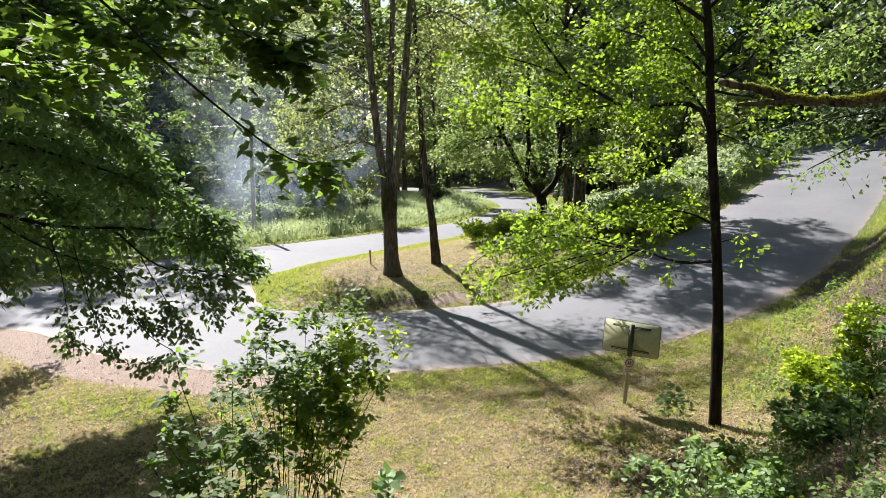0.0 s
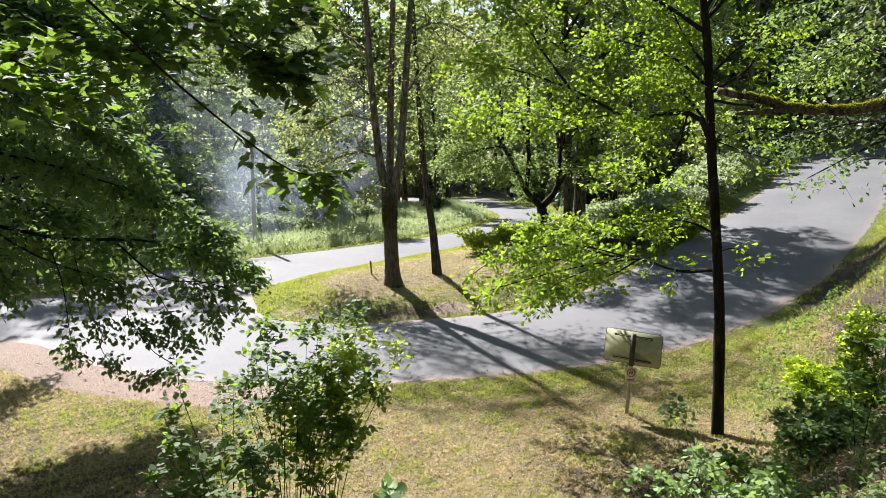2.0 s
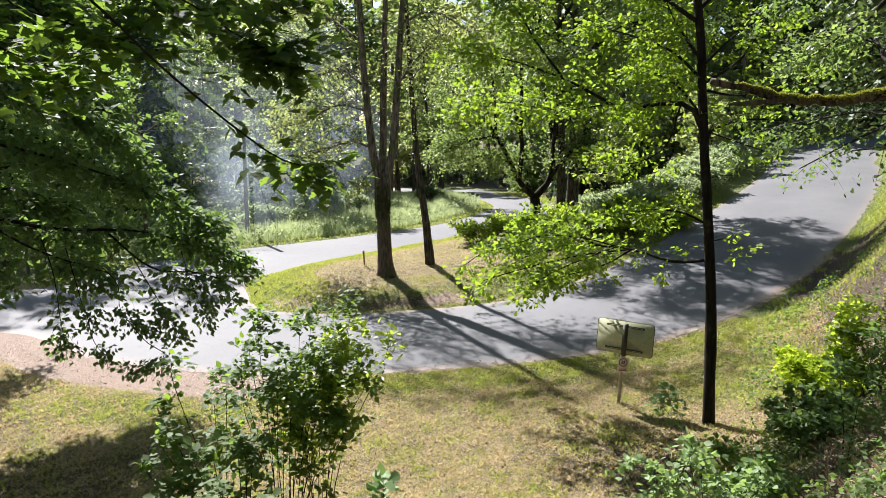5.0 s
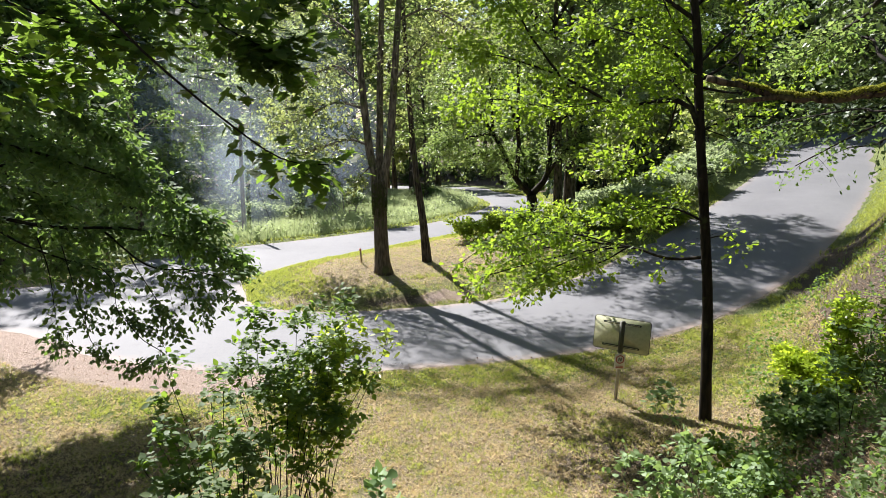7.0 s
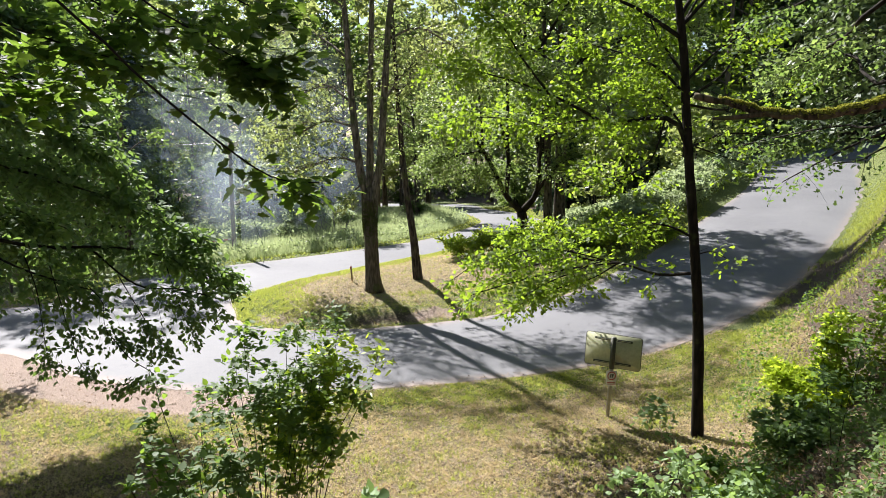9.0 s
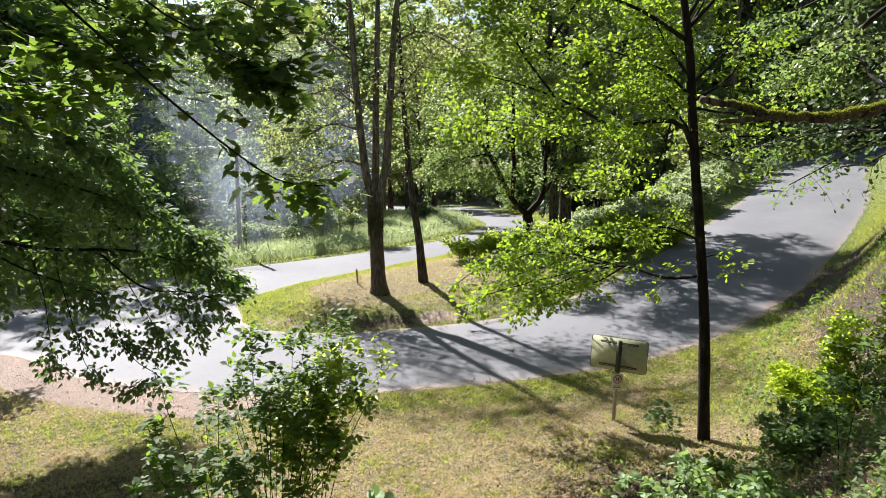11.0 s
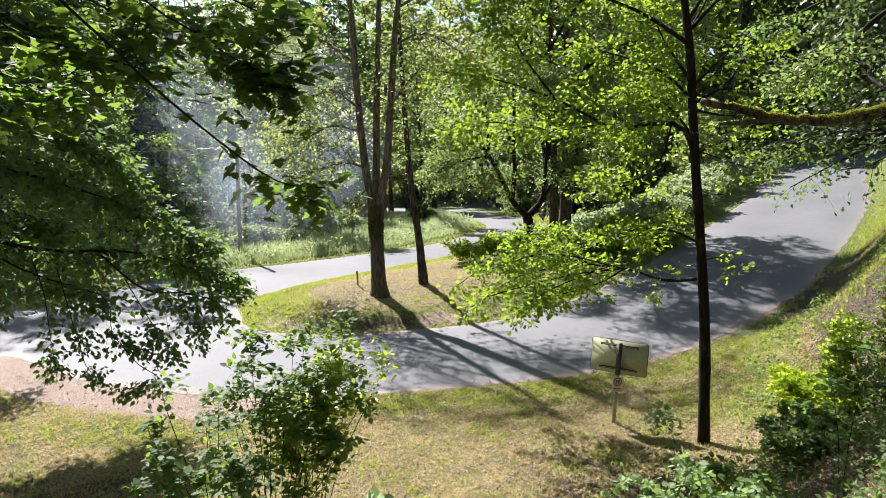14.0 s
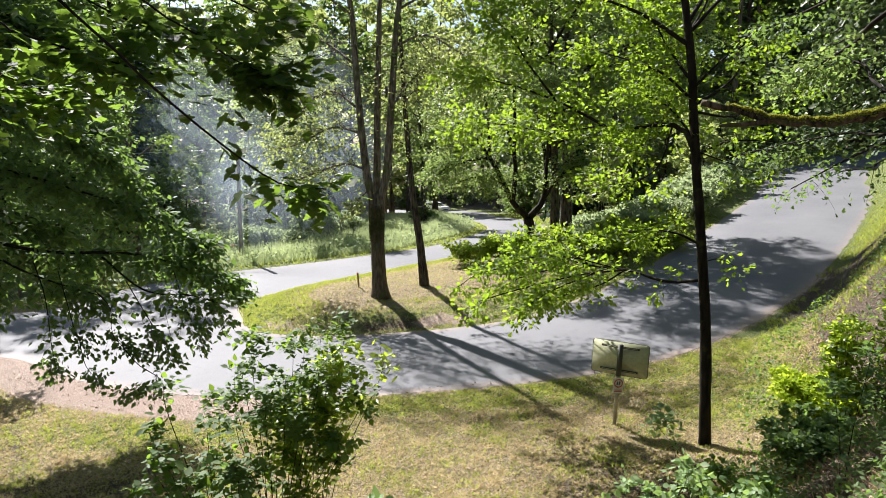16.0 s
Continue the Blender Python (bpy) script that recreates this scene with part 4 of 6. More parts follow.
# ---- linden with hanging boughs; its trunk stands out of sight to the left ----
def linden():
    x, y = -10.6, 10.4
    b = (x, y, level(x, y))
    ob = thing("linden_tree", b, "leafy linden whose dark boughs hang low over the verge", "tree")
    wood, crown = Shape(), Shape()
    tube(wood, local(curve_points([(x, y, b[2] - 0.3), (x, y, 4.5), (x + 0.1, y, 8.0), (x, y, 13)], 14), b), 0.24, 0.06, 9, 0.04, rs, 0.4)
    for arm, r, n, per in (
            ([(x, y, 4.3), (-7.83, 9.96, 4.54), (-6.58, 9.96, 4.37), (-5.58, 10.28, 4.08), (-4.56, 10.60, 4.00), (-3.85, 11.24, 3.68), (-3.13, 11.56, 3.38)], 0.045, 80, 7),
            ([(x, y, 5.2), (-7.46, 9.64, 5.49), (-5.96, 9.64, 5.34), (-5.17, 10.28, 5.00), (-4.31, 10.92, 4.53), (-3.57, 11.24, 3.95)], 0.035, 85, 7),
            ([(x, y, 5.9), (-6.80, 9.32, 6.34), (-5.58, 9.64, 6.08), (-4.86, 9.96, 5.72), (-4.53, 10.92, 5.05)], 0.03, 75, 7),
            ([(x, y, 6.3), (-7.16, 9.96, 7.21), (-6.22, 10.60, 6.84), (-5.70, 11.24, 6.33), (-5.30, 11.88, 5.65)], 0.03, 60, 7),
            ([(x, y, 6.8), (-7.50, 10.60, 8.22), (-6.68, 11.24, 7.74), (-6.03, 11.88, 7.25)], 0.03, 55, 7),
            ([(-6.58, 9.96, 4.37), (-5.64, 9.64, 3.95), (-5.04, 9.64, 3.71), (-4.66, 9.96, 3.48)], 0.02, 26, 6),
            ([(-6.74, 9.96, 4.37), (-6.07, 9.32, 3.93), (-5.67, 9.00, 3.69)], 0.015, 24, 5),
            ([(-4.99, 10.60, 4.00), (-4.21, 10.28, 3.50), (-3.66, 10.60, 3.35), (-3.16, 10.92, 3.10)], 0.016, 22, 6)):
        a = local(curve_points(arm, 16), b)
        limb = Shape()
        tube(limb, a, r, 0.006, 6, 0.05, rs)
        t, w = twigs(limb, rs, a[2:], int(1.25 * n), 0.62, 0.005, 0.2, 0.0, 0.5, 0.9, 3)
        part("bough", limb.mesh("bough", BARK_DARK, True), ob)
        leaves_on(crown, rs, t, w, per - 2, 0.09, 0.106, OVAL, 0.78, 0.35)
    # hidden boughs on the tree's far side and above, added to shade the verge
    for arm, r, n, per in (([(x, y, 5.0), (-8.71, 13.00, 4.74), (-7.70, 14.00, 4.78), (-6.79, 14.60, 4.40), (-5.93, 15.00, 3.89)], 0.05, 60, 6),
                           ([(x, y, 6.0), (-8.56, 13.00, 5.95), (-7.79, 14.00, 6.08), (-7.12, 14.80, 5.66), (-6.41, 15.20, 5.07)], 0.05, 60, 6),
                           ([(x, y, 4.5), (-8.73, 12.00, 3.84), (-8.41, 13.00, 3.75), (-7.60, 13.60, 3.61), (-6.71, 14.00, 3.32)], 0.04, 46, 6),
                           ([(x, y, 7.0), (-8.42, 13.00, 7.12), (-7.77, 14.00, 7.34), (-7.33, 15.00, 7.02)], 0.05, 50, 6),
                           ([(x, y, 5.6), (-10.2, 13.5, 6.2), (-9.4, 15.6, 6.6), (-8.6, 17.0, 6.7), (-7.8, 17.6, 6.6)], 0.06, 100, 9),
                           ([(x, y, 4.8), (-7.74, 11.50, 4.56), (-6.93, 12.00, 4.47), (-6.20, 12.40, 4.08)], 0.03, 50, 6)):
        a = local(curve_points(arm, 16), b)
        limb = Shape()
        tube(limb, a, r, 0.008, 6, 0.05, rs)
        t, w = twigs(limb, rs, a[3:], n, 0.9, 0.006, 0.1, 0.0, 0.4, 0.9, 3)
        part("bough", limb.mesh("bough", BARK_DARK, True), ob)
        leaves_on(crown, rs, t, w, per - 1, 0.13, 0.13, OVAL, 0.75, 0.35)
    # more boughs over the lane's mouth, and the upper crown
    for arm in ([(x, y, 5.2), (-10.9, 13.5, 5.1), (-11.1, 16.4, 4.4), (-10.9, 18.4, 3.5)], [(x, y, 4.6), (-9.6, 12.6, 4.5), (-8.6, 14.0, 4.2), (-7.6, 14.6, 3.7)],
                [(x, y, 5.4), (-9.4, 12.4, 5.7), (-8.0, 13.4, 5.5), (-6.6, 13.8, 4.9)], [(x, y, 4.4), (-9.4, 11.6, 4.4), (-8.0, 12.2, 4.1), (-6.9, 12.4, 3.7)],
                [(x, y, 6.2), (-10.0, 12.6, 6.8), (-9.0, 14.6, 6.6), (-8.2, 15.6, 6.0)], [(x, y, 6.6), (-8.4, 11.5, 7.5), (-7.0, 12.0, 7.8), (-5.9, 12.2, 7.5)],
                [(x, y, 7.2), (-8.6, 12.5, 8.3), (-7.3, 13.4, 8.5), (-6.5, 13.8, 8.2)], [(x, y, 6.0), (-8.0, 11.0, 6.8), (-6.8, 11.4, 6.7), (-5.8, 11.8, 6.3)], [(x, y, 6.4), (-9.0, 10.6, 7.6), (-7.6, 10.8, 7.7), (-6.5, 11.0, 7.4)]):
        a = local(curve_points(arm, 16), b)
        limb = Shape()
        tube(limb, a, 0.045, 0.008, 6, 0.05, rs)
        t, w = twigs(limb, rs, a[3:], 80, 0.9, 0.006, 0.1, 0.0, 0.4, 0.9, 3)
        part("bough", limb.mesh("bough", BARK_DARK, True), ob)
        leaves_on(crown, rs, t, w, 6, 0.14, 0.13, OVAL, 0.75, 0.35)
    # the upper crown is out of view, added to shade maple and lower boughs
    for k in range(34):
        g, u = -1.0 + 2.8 * rs.random(), rs.random()
        n = rs.uniform(2.5, 6.8 if g < 0 else 4.4) * (1.1 - 0.3 * u)
        p = np.array([x, y, 8.2 + 4.0 * u])
        arm = curve_points([p, p + [0.5 * n * math.cos(g), 0.5 * n * math.sin(g), 0.28 * n], p + [n * math.cos(g), n * math.sin(g), 0.26 * n + 0.3]], 12)
        a = local(arm, b)
        limb = Shape()
        tube(limb, a, 0.05, 0.01, 5, 0.05, rs)
        t, w = twigs(limb, rs, a[2:], 46, 1.0, 0.0, 0.1, 0.0, 0.3, 0.9, 3)
        part("bough", limb.mesh("bough", BARK_DARK, True), ob)
        leaves_on(crown, rs, t, w, 5, 0.17, 0.21, SIMPLE, 0.75, 0.35)
    # hanging twigs with leaf sprays at their ends
    for arm, n in (([(-5.42, 9.64, 4.03), (-5.13, 9.32, 3.62), (-5.10, 9.32, 2.99), (-5.06, 9.32, 2.59)], 16), ([(-5.10, 9.64, 3.91), (-4.83, 9.32, 3.46), (-4.73, 9.32, 3.03), (-4.46, 9.32, 2.87)], 9),
                   ([(-4.62, 9.64, 3.63), (-4.43, 9.64, 3.39), (-4.43, 9.64, 3.07), (-4.32, 9.64, 2.86), (-3.94, 9.64, 2.70)], 20), ([(-4.32, 9.96, 3.69), (-4.04, 9.64, 3.47), (-3.83, 9.64, 3.07), (-3.62, 9.64, 2.66)], 22),
                   ([(-4.01, 10.92, 3.73), (-3.79, 10.60, 3.35), (-3.57, 10.28, 3.07), (-3.42, 10.28, 2.72)], 20), ([(-4.73, 9.32, 3.03), (-4.67, 9.32, 2.67), (-4.53, 9.32, 2.47)], 8),
                   ([(-4.32, 9.64, 2.86), (-3.97, 9.32, 2.67), (-3.68, 9.32, 2.43), (-4.15, 9.32, 2.31)], 16), ([(-3.50, 11.24, 3.45), (-3.28, 11.24, 3.31), (-3.15, 11.24, 3.21)], 12)):
        top = local(arm[0], b)
        a = local(curve_points(arm, 12), arm[0])
        limb, spray = Shape(), Shape()
        tube(limb, a, 0.009, 0.003, 4)
        t, w = twigs(limb, rs, a, n, 0.28, 0.004, 0.45, 0.0, 0.4, 0.9, 3)
        hang = part("hanging_twig", limb.mesh("hanging_twig", BARK_DARK, True), ob)
        hang.matrix_basis = pose(*top)
        leaves_on(spray, rs, t, w, 3, 0.06, 0.078, OVAL, 0.5, 0.5)
        part("leaves", spray.mesh("leaves", LINDEN_LEAF), hang)
        SWAYS.append((hang, tuple(top), rs.uniform(0, 6.28)))
    part("trunk", wood.mesh("trunk", BARK_DARK, True), ob)
    part("crown", crown.mesh("crown", LINDEN_LEAF), ob)


# ---- maple twigs overhead, from a maple behind the viewer's left ----
def maple():
    x, y = -5.6, 2.2
    b = (x, y, level(x, y))
    ob = thing("maple_tree", b, "maple with long thin branches of lobed dark green leaves", "tree")
    wood, crown = Shape(), Shape()
    tube(wood, local(curve_points([(x, y, b[2] - 0.3), (x, y, 6.0), (x, y, 9.5)], 12), b), 0.16, 0.05, 9, 0.04, rs, 0.4)
    for arm, r, n, per, first in (
            ([(x, y, 6.9), (-2.61, 3.60, 6.79), (-1.88, 3.90, 6.29), (-1.54, 4.10, 5.91), (-1.20, 4.30, 5.57), (-0.92, 4.40, 5.36), (-0.66, 4.50, 5.32)], 0.011, 11, 2, 0.62),
            ([(x, y, 7.2), (-2.45, 4.20, 6.76), (-1.49, 4.40, 6.31), (-1.22, 4.50, 6.13), (-0.87, 4.60, 5.97)], 0.009, 22, 3, 0.55),
            ([(x, y, 6.7), (-3.00, 4.20, 6.46), (-2.43, 4.40, 6.26), (-2.02, 4.50, 6.13), (-1.72, 4.60, 6.04)], 0.009, 32, 2, 0.35),
            ([(x, y, 7.2), (-2.88, 4.40, 6.99), (-2.20, 4.60, 6.54), (-1.77, 4.80, 6.34), (-1.44, 4.90, 6.34)], 0.009, 32, 2, 0.35),
            ([(x, y, 6.5), (-3.22, 4.30, 6.29), (-2.91, 4.60, 6.14), (-2.58, 4.80, 5.98), (-2.30, 5.00, 5.92)], 0.009, 30, 2, 0.3),
            ([(x, y, 7.4), (-2.21, 4.40, 7.11), (-1.50, 4.60, 6.64), (-1.09, 4.70, 6.43), (-0.80, 4.70, 6.31)], 0.009, 14, 2, 0.6)):
        a = local(curve_points(arm, 18), b)
        limb = Shape()
        tube(limb, a, r, 0.004, 6)
        t, w = twigs(limb, rs, a, int(1.0 * n), 0.36, 0.0025, first, 0.0, 0.3, 0.9, 3)
        part("branch", limb.mesh("branch", BARK_DARK, True), ob)
        leaves_on(crown, rs, t, w, per, 0.08, 0.104, STAR, 0.85, 0.1)
    # the crown above, out of view, added to keep the twigs in shade
    for k in range(15):
        g, n = rs.uniform(0.55, 1.75), rs.uniform(4.0, 7.6)
        p = np.array([x, y, rs.uniform(7.8, 9.3)])
        a = local(curve_points([p, p + [0.5 * n * math.cos(g), 0.5 * n * math.sin(g), 0.24 * n + 0.3], p + [n * math.cos(g), n * math.sin(g), 0.2 * n + 0.6]], 10), b)
        limb = Shape()
        tube(limb, a, 0.03, 0.006, 5)
        t, w = twigs(limb, rs, a, 26, 0.9, 0.0, 0.25, 0.0, 0.2, 0.9, 3)
        part("branch", limb.mesh("branch", BARK_DARK, True), ob)
        leaves_on(crown, rs, t, w, 5, 0.18, 0.17, SIMPLE, 0.8, 0.2)
    part("trunk", wood.mesh("trunk", BARK_DARK, True), ob)
    part("crown", crown.mesh("crown", MAPLE_LEAF), ob)


# ---- the tree on the bank that carries the mossy dead branch ----
def bank_tree():
    x, y = 5.2, 4.2
    b = (x, y, level(x, y))
    ob = thing("bank_tree", b, "old tree on the bank with a mossy dead branch", "tree")
    wood, crown, bright = Shape(), Shape(), Shape()
    tube(wood, local(curve_points([(x, y, b[2] - 0.4), (x, y, 7), (x, y, 14)], 14), b), 0.26, 0.1, 10, 0.04, rs, 0.4)
    for arm, r, n, per in (([(x, y, 8.2), (3.63, 5.60, 6.66), (3.68, 6.20, 6.46), (3.69, 6.80, 6.32), (3.65, 7.20, 6.18)], 0.026, 36, 4),
                           ([(x, y, 6.9), (3.80, 5.60, 6.01), (3.82, 6.40, 6.30), (3.81, 7.20, 6.31), (3.74, 8.00, 6.36)], 0.022, 34, 4),
                           ([(x, y, 6.4), (3.98, 5.80, 5.67), (3.91, 6.40, 5.50), (3.79, 6.80, 5.31), (3.69, 7.20, 5.12)], 0.016, 13, 4),
                           ([(x, y, 6.6), (3.90, 5.80, 5.53), (3.90, 6.20, 5.38), (3.84, 6.60, 5.32)], 0.012, 14, 4),
                           ([(x, y, 8.6), (3.58, 5.60, 7.06), (3.66, 6.40, 6.91), (3.59, 7.20, 6.81), (3.49, 7.80, 6.74)], 0.022, 18, 4),
                           ([(x, y, 6.5), (3.93, 5.80, 5.71), (3.91, 6.60, 5.68), (3.79, 7.60, 5.57), (3.70, 8.60, 5.43)], 0.014, 22, 4)):
        a = local(curve_points(arm, 14), b)
        limb = Shape()
        tube(limb, a, r, 0.005, 6, 0.04, rs)
        t, w = twigs(limb, rs, a[4:], int((1.0 if r > 0.017 else 0.55) * n), 0.5, 0.004, 0.1, 0.0, 0.35, 0.9, 3)
        part("branch", limb.mesh("branch", BARK_DARK, True), ob)
        # the thickest limb's leaves get a brighter material that imitates sunlight
        leaves_on(bright if r > 0.025 else crown, rs, t, w, per + 1, 0.07, 0.048, LOBED, 0.6, 0.3)
    part("trunk", wood.mesh("trunk", BARK_GREY, True), ob)
    part("crown", crown.mesh("crown", LINDEN_LEAF), ob)
    part("upper_crown", bright.mesh("upper_crown", ALDER_LEAF), ob, "upper leaves coloured brighter green as if sunlit")
    dead, moss = Shape(), Shape()
    a = local(curve_points([(x, y, 5.95), (3.25, 4.35, 5.87), (2.87, 4.40, 5.79), (2.63, 4.40, 5.74), (2.40, 4.40, 5.71), (2.14, 4.45, 5.73), (1.95, 4.50, 5.79), (1.72, 4.55, 5.85)], 40), b)
    a[8:] += rs.normal(size=(32, 3)) * 0.0045
    tube(dead, a, 0.037, 0.019, 10, 0.16, rs)
    stub = local(curve_points([(2.12, 4.45, 5.73), (2.00, 4.45, 5.71), (1.79, 4.40, 5.70)], 8), b)
    tube(dead, stub, 0.022, 0.010, 8, 0.12, rs)
    part("dead_branch", dead.mesh("dead_branch", DEAD_WOOD, True), ob, "broken dead branch with bare splintered end")
    m = 10000
    u = np.minimum(38.5, 33 * rs.random(m) ** 0.9 + 3 * rs.random(m) ** 4)
    i = u.astype(int)
    p = a[i] + (u - i)[:, None] * (a[i + 1] - a[i])
    r = (0.037 - 0.018 * u / 39) * (1 + 0.25 * np.sin(u * 2.1) * np.sin(u * 0.9))
    ang = rs.normal(size=m) * 0.5 + 0.1
    side = np.array([0.25, -1.0, 0]) / 1.03
    at = p + r[:, None] * 0.95 * (np.cos(ang)[:, None] * np.array([0, 0, 1.0]) + np.sin(ang)[:, None] * side)
    scatter(moss, rs, at, (at - p) / r[:, None] + rs.normal(size=(m, 3)) * 0.5, 0.017, SIMPLE, 0.2)
    part("moss", moss.mesh("moss", MOSS), ob, "thick yellow-green moss along the branch's top")


def bank_spruce():
    """A spruce on the bank whose feathery boughs reach over the rising road."""
    x, y = 9.6, 12.6
    b = (x, y, level(x, y))
    ob = thing("bank_spruce", b, "spruce on the bank with feathery drooping green boughs", "tree")
    r = np.random.default_rng(77)
    wood = Shape()
    tube(wood, [(0, 0, -0.4), (0, 0, 6), (0, 0, 13)], 0.17, 0.03, 9, 0.03, r, 0.4)
    part("trunk", wood.mesh("trunk", BARK_DARK, True), ob)
    for k in range(36):
        z, g = 5.75 - b[2] + 7.0 * k / 36, 2.4 * k
        n = 3.5 * (1 - z / 13.5) ** 0.7 + 0.3
        c = np.array([math.cos(g), math.sin(g), 0])
        q = curve_points([(0, 0, z), c * 0.5 * n + [0, 0, z + 0.02], c * n + [0, 0, z - 0.28 * n]], 14)
        bough, needles = Shape(), Shape()
        tube(bough, q, 0.028, 0.006, 5)
        side = np.array([-c[1], c[0], 0])
        spots, ways = [], []
        for i in range(3, 14):
            for e in (-1, 1):
                m = 0.75 * n * (1 - 0.72 * i / 13) * r.uniform(0.6, 1.1)
                w = side * e * 0.8 + c * 0.7 + [0, 0, -0.25]
                l = q[i] + w * np.linspace(0.05, 1, 7)[:, None] * m + np.array([0, 0, -0.22 * m]) * np.linspace(0, 1, 7)[:, None] ** 2
                tube(bough, l[::3], 0.006, 0.003, 3)
                spots.append(l)
                ways.append(np.repeat(unit(w)[None], 7, 0))
        at, w = np.repeat(np.concatenate(spots), 3, 0), np.repeat(np.concatenate(ways), 3, 0)
        at = at + r.normal(size=at.shape) * 0.03
        scatter(needles, r, at, w + r.normal(size=at.shape) * 0.45 + [0, 0, -0.3], 0.15, SPRIG, 0.55)
        limb = part("bough", bough.mesh("bough", BARK_DARK, True), ob)
        part("needles", needles.mesh("needles", SPRUCE_FRESH), limb)


def ash():
    x, y = -9.6, 47.0
    meshes = woodland_tree(np.random.default_rng(21), 12.5, 0.16, 0.3, 4.2, 17, ASH_LEAF, 0.3, 7, SPRIG, BARK_GREY, 0.35, 0.4, 7)
    stand("ash_tree", meshes, (x, y, level(x, y)), "ash with loose pale green leaf clumps before the wood", "tree")


bank_spruce()
ash()
young_oak()
linden()
maple()
bank_tree()


# ---- bushes and plants near the viewer ----
def bush(name, at, label, leaf, stems, height, wide, size, form, per=4, n=10, radius=0.008, lean=(0, 0), twig=0.35, seed=0, bark=None, flat=0.65, first=0.3):
    r = np.random.default_rng(seed)
    b = (at[0], at[1], level(*at))
    ob = thing(name, b, label, "bush")
    crown = Shape()
    for _ in range(stems):
        a, h = r.uniform(0, 2 * math.pi), height * r.uniform(0.6, 1.05)
        w = wide * math.sqrt(r.random())
        top = np.array([w * math.cos(a) + lean[0], w * math.sin(a) + lean[1], h])
        foot = np.array([0.12 * wide * math.cos(a), 0.12 * wide * math.sin(a), -0.1])
        q = curve_points([foot, foot + (top - foot) * [0.3, 0.3, 0.45], top - [0, 0, 0.12 * h], top], 10)
        wood = Shape()
        tube(wood, q, radius, radius * 0.3, 5)
        t, tw = twigs(wood, r, q, n, twig, radius * 0.4, first, 0.1, 0.25, 1.0, 3)
        part("stem", wood.mesh("stem", bark or BARK_DARK, True), ob)
        leaves_on(crown, r, t, tw, per, size * 0.6, size, form, flat, 0.2)
    part("foliage", crown.mesh("foliage", leaf), ob)
    return ob


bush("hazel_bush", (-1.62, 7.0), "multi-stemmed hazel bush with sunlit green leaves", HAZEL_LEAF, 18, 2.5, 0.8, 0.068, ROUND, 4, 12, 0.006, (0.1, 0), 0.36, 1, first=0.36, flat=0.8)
# same hazel, its leaves coloured brighter to look sunlit
bush("hazel_bush", (-1.3, 7.2), "slender hazel shoots with leaves coloured lime-green as if sunlit", SUNLIT_LEAF, 9, 2.4, 0.42, 0.066, ROUND, 4, 14, 0.005, (0.14, 0), 0.36, 14, first=0.4, flat=0.8)
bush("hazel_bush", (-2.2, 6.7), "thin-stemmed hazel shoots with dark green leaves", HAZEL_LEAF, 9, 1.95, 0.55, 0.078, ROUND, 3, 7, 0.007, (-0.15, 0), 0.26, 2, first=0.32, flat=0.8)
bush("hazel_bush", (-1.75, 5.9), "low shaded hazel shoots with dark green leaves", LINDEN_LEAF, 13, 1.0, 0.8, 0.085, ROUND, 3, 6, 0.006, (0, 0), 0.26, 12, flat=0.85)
bush("hazel_bush", (-1.25, 7.25), "single arching hazel shoot with leaves coloured lime-green as if sunlit", SUNLIT_LEAF, 1, 2.55, 0.05, 0.085, ROUND, 1, 15, 0.006, (0.72, 0), 0.16, 15, first=0.5, flat=0.8)
bush("seedling", (-0.42, 5.4), "young sapling with a few broad bluish-green leaves", PALE_LEAF, 2, 0.95, 0.06, 0.10, ROUND, 2, 5, 0.006, (0, 0), 0.08, 3)
bush("bramble", (2.25, 6.5), "low bramble with broad pale green leaves", PALE_LEAF, 6, 0.95, 0.5, 0.076, ROUND, 2, 9, 0.005, (0.05, 0), 0.28, 4, flat=0.45)
bush("bramble", (2.85, 6.9), "low bramble with broad pale green leaves", PALE_LEAF, 8, 0.8, 0.6, 0.074, ROUND, 2, 9, 0.005, (0, 0), 0.28, 5, flat=0.45)
bush("bramble", (3.5, 7.7), "low tangled bramble with fresh green leaves", HAZEL_LEAF, 12, 0.7, 0.6, 0.07, ROUND, 3, 9, 0.005, (0, 0), 0.28, 16, flat=0.5)
bush("sapling", (4.25, 11.45), "small sapling with pale sunlit leaves", PALE_LEAF, 3, 1.0, 0.2, 0.11, ROUND, 2, 6, 0.005, (-0.3, 0), 0.22, 6, first=0.4, flat=0.8)
bush("bank_bush", (6.7, 10.9), "bush on the bank, its yellow-green brightened as if sunlit", SUNLIT_LEAF, 16, 1.4, 0.5, 0.075, ROUND, 4, 10, 0.005, (0.1, 0), 0.28, 7, first=0.12)
bush("bank_bush", (7.4, 10.2), "bush on the bank, its yellow-green brightened as if sunlit", SUNLIT_LEAF, 14, 1.2, 0.7, 0.075, ROUND, 4, 9, 0.008, (0, 0), 0.3, 8)
bush("fern_clump", (6.5, 11.2), "bright yellow-green clump of low feathery leaves", FERN_LEAF, 34, 0.5, 0.75, 0.085, SIMPLE, 7, 9, 0.004, (0, 0), 0.25, 9)
bush("dark_bush", (5.55, 10.0), "shaded dark green bush at the foot of the bank", LINDEN_LEAF, 20, 0.7, 0.75, 0.08, ROUND, 4, 9, 0.006, (0, 0), 0.3, 10)
bush("thin_sapling", (4.9, 7.9), "thin dark-stemmed sapling on the bank", LINDEN_LEAF, 2, 1.7, 0.2, 0.07, ROUND, 3, 14, 0.006, (0, 0), 0.3, 13, first=0.2)
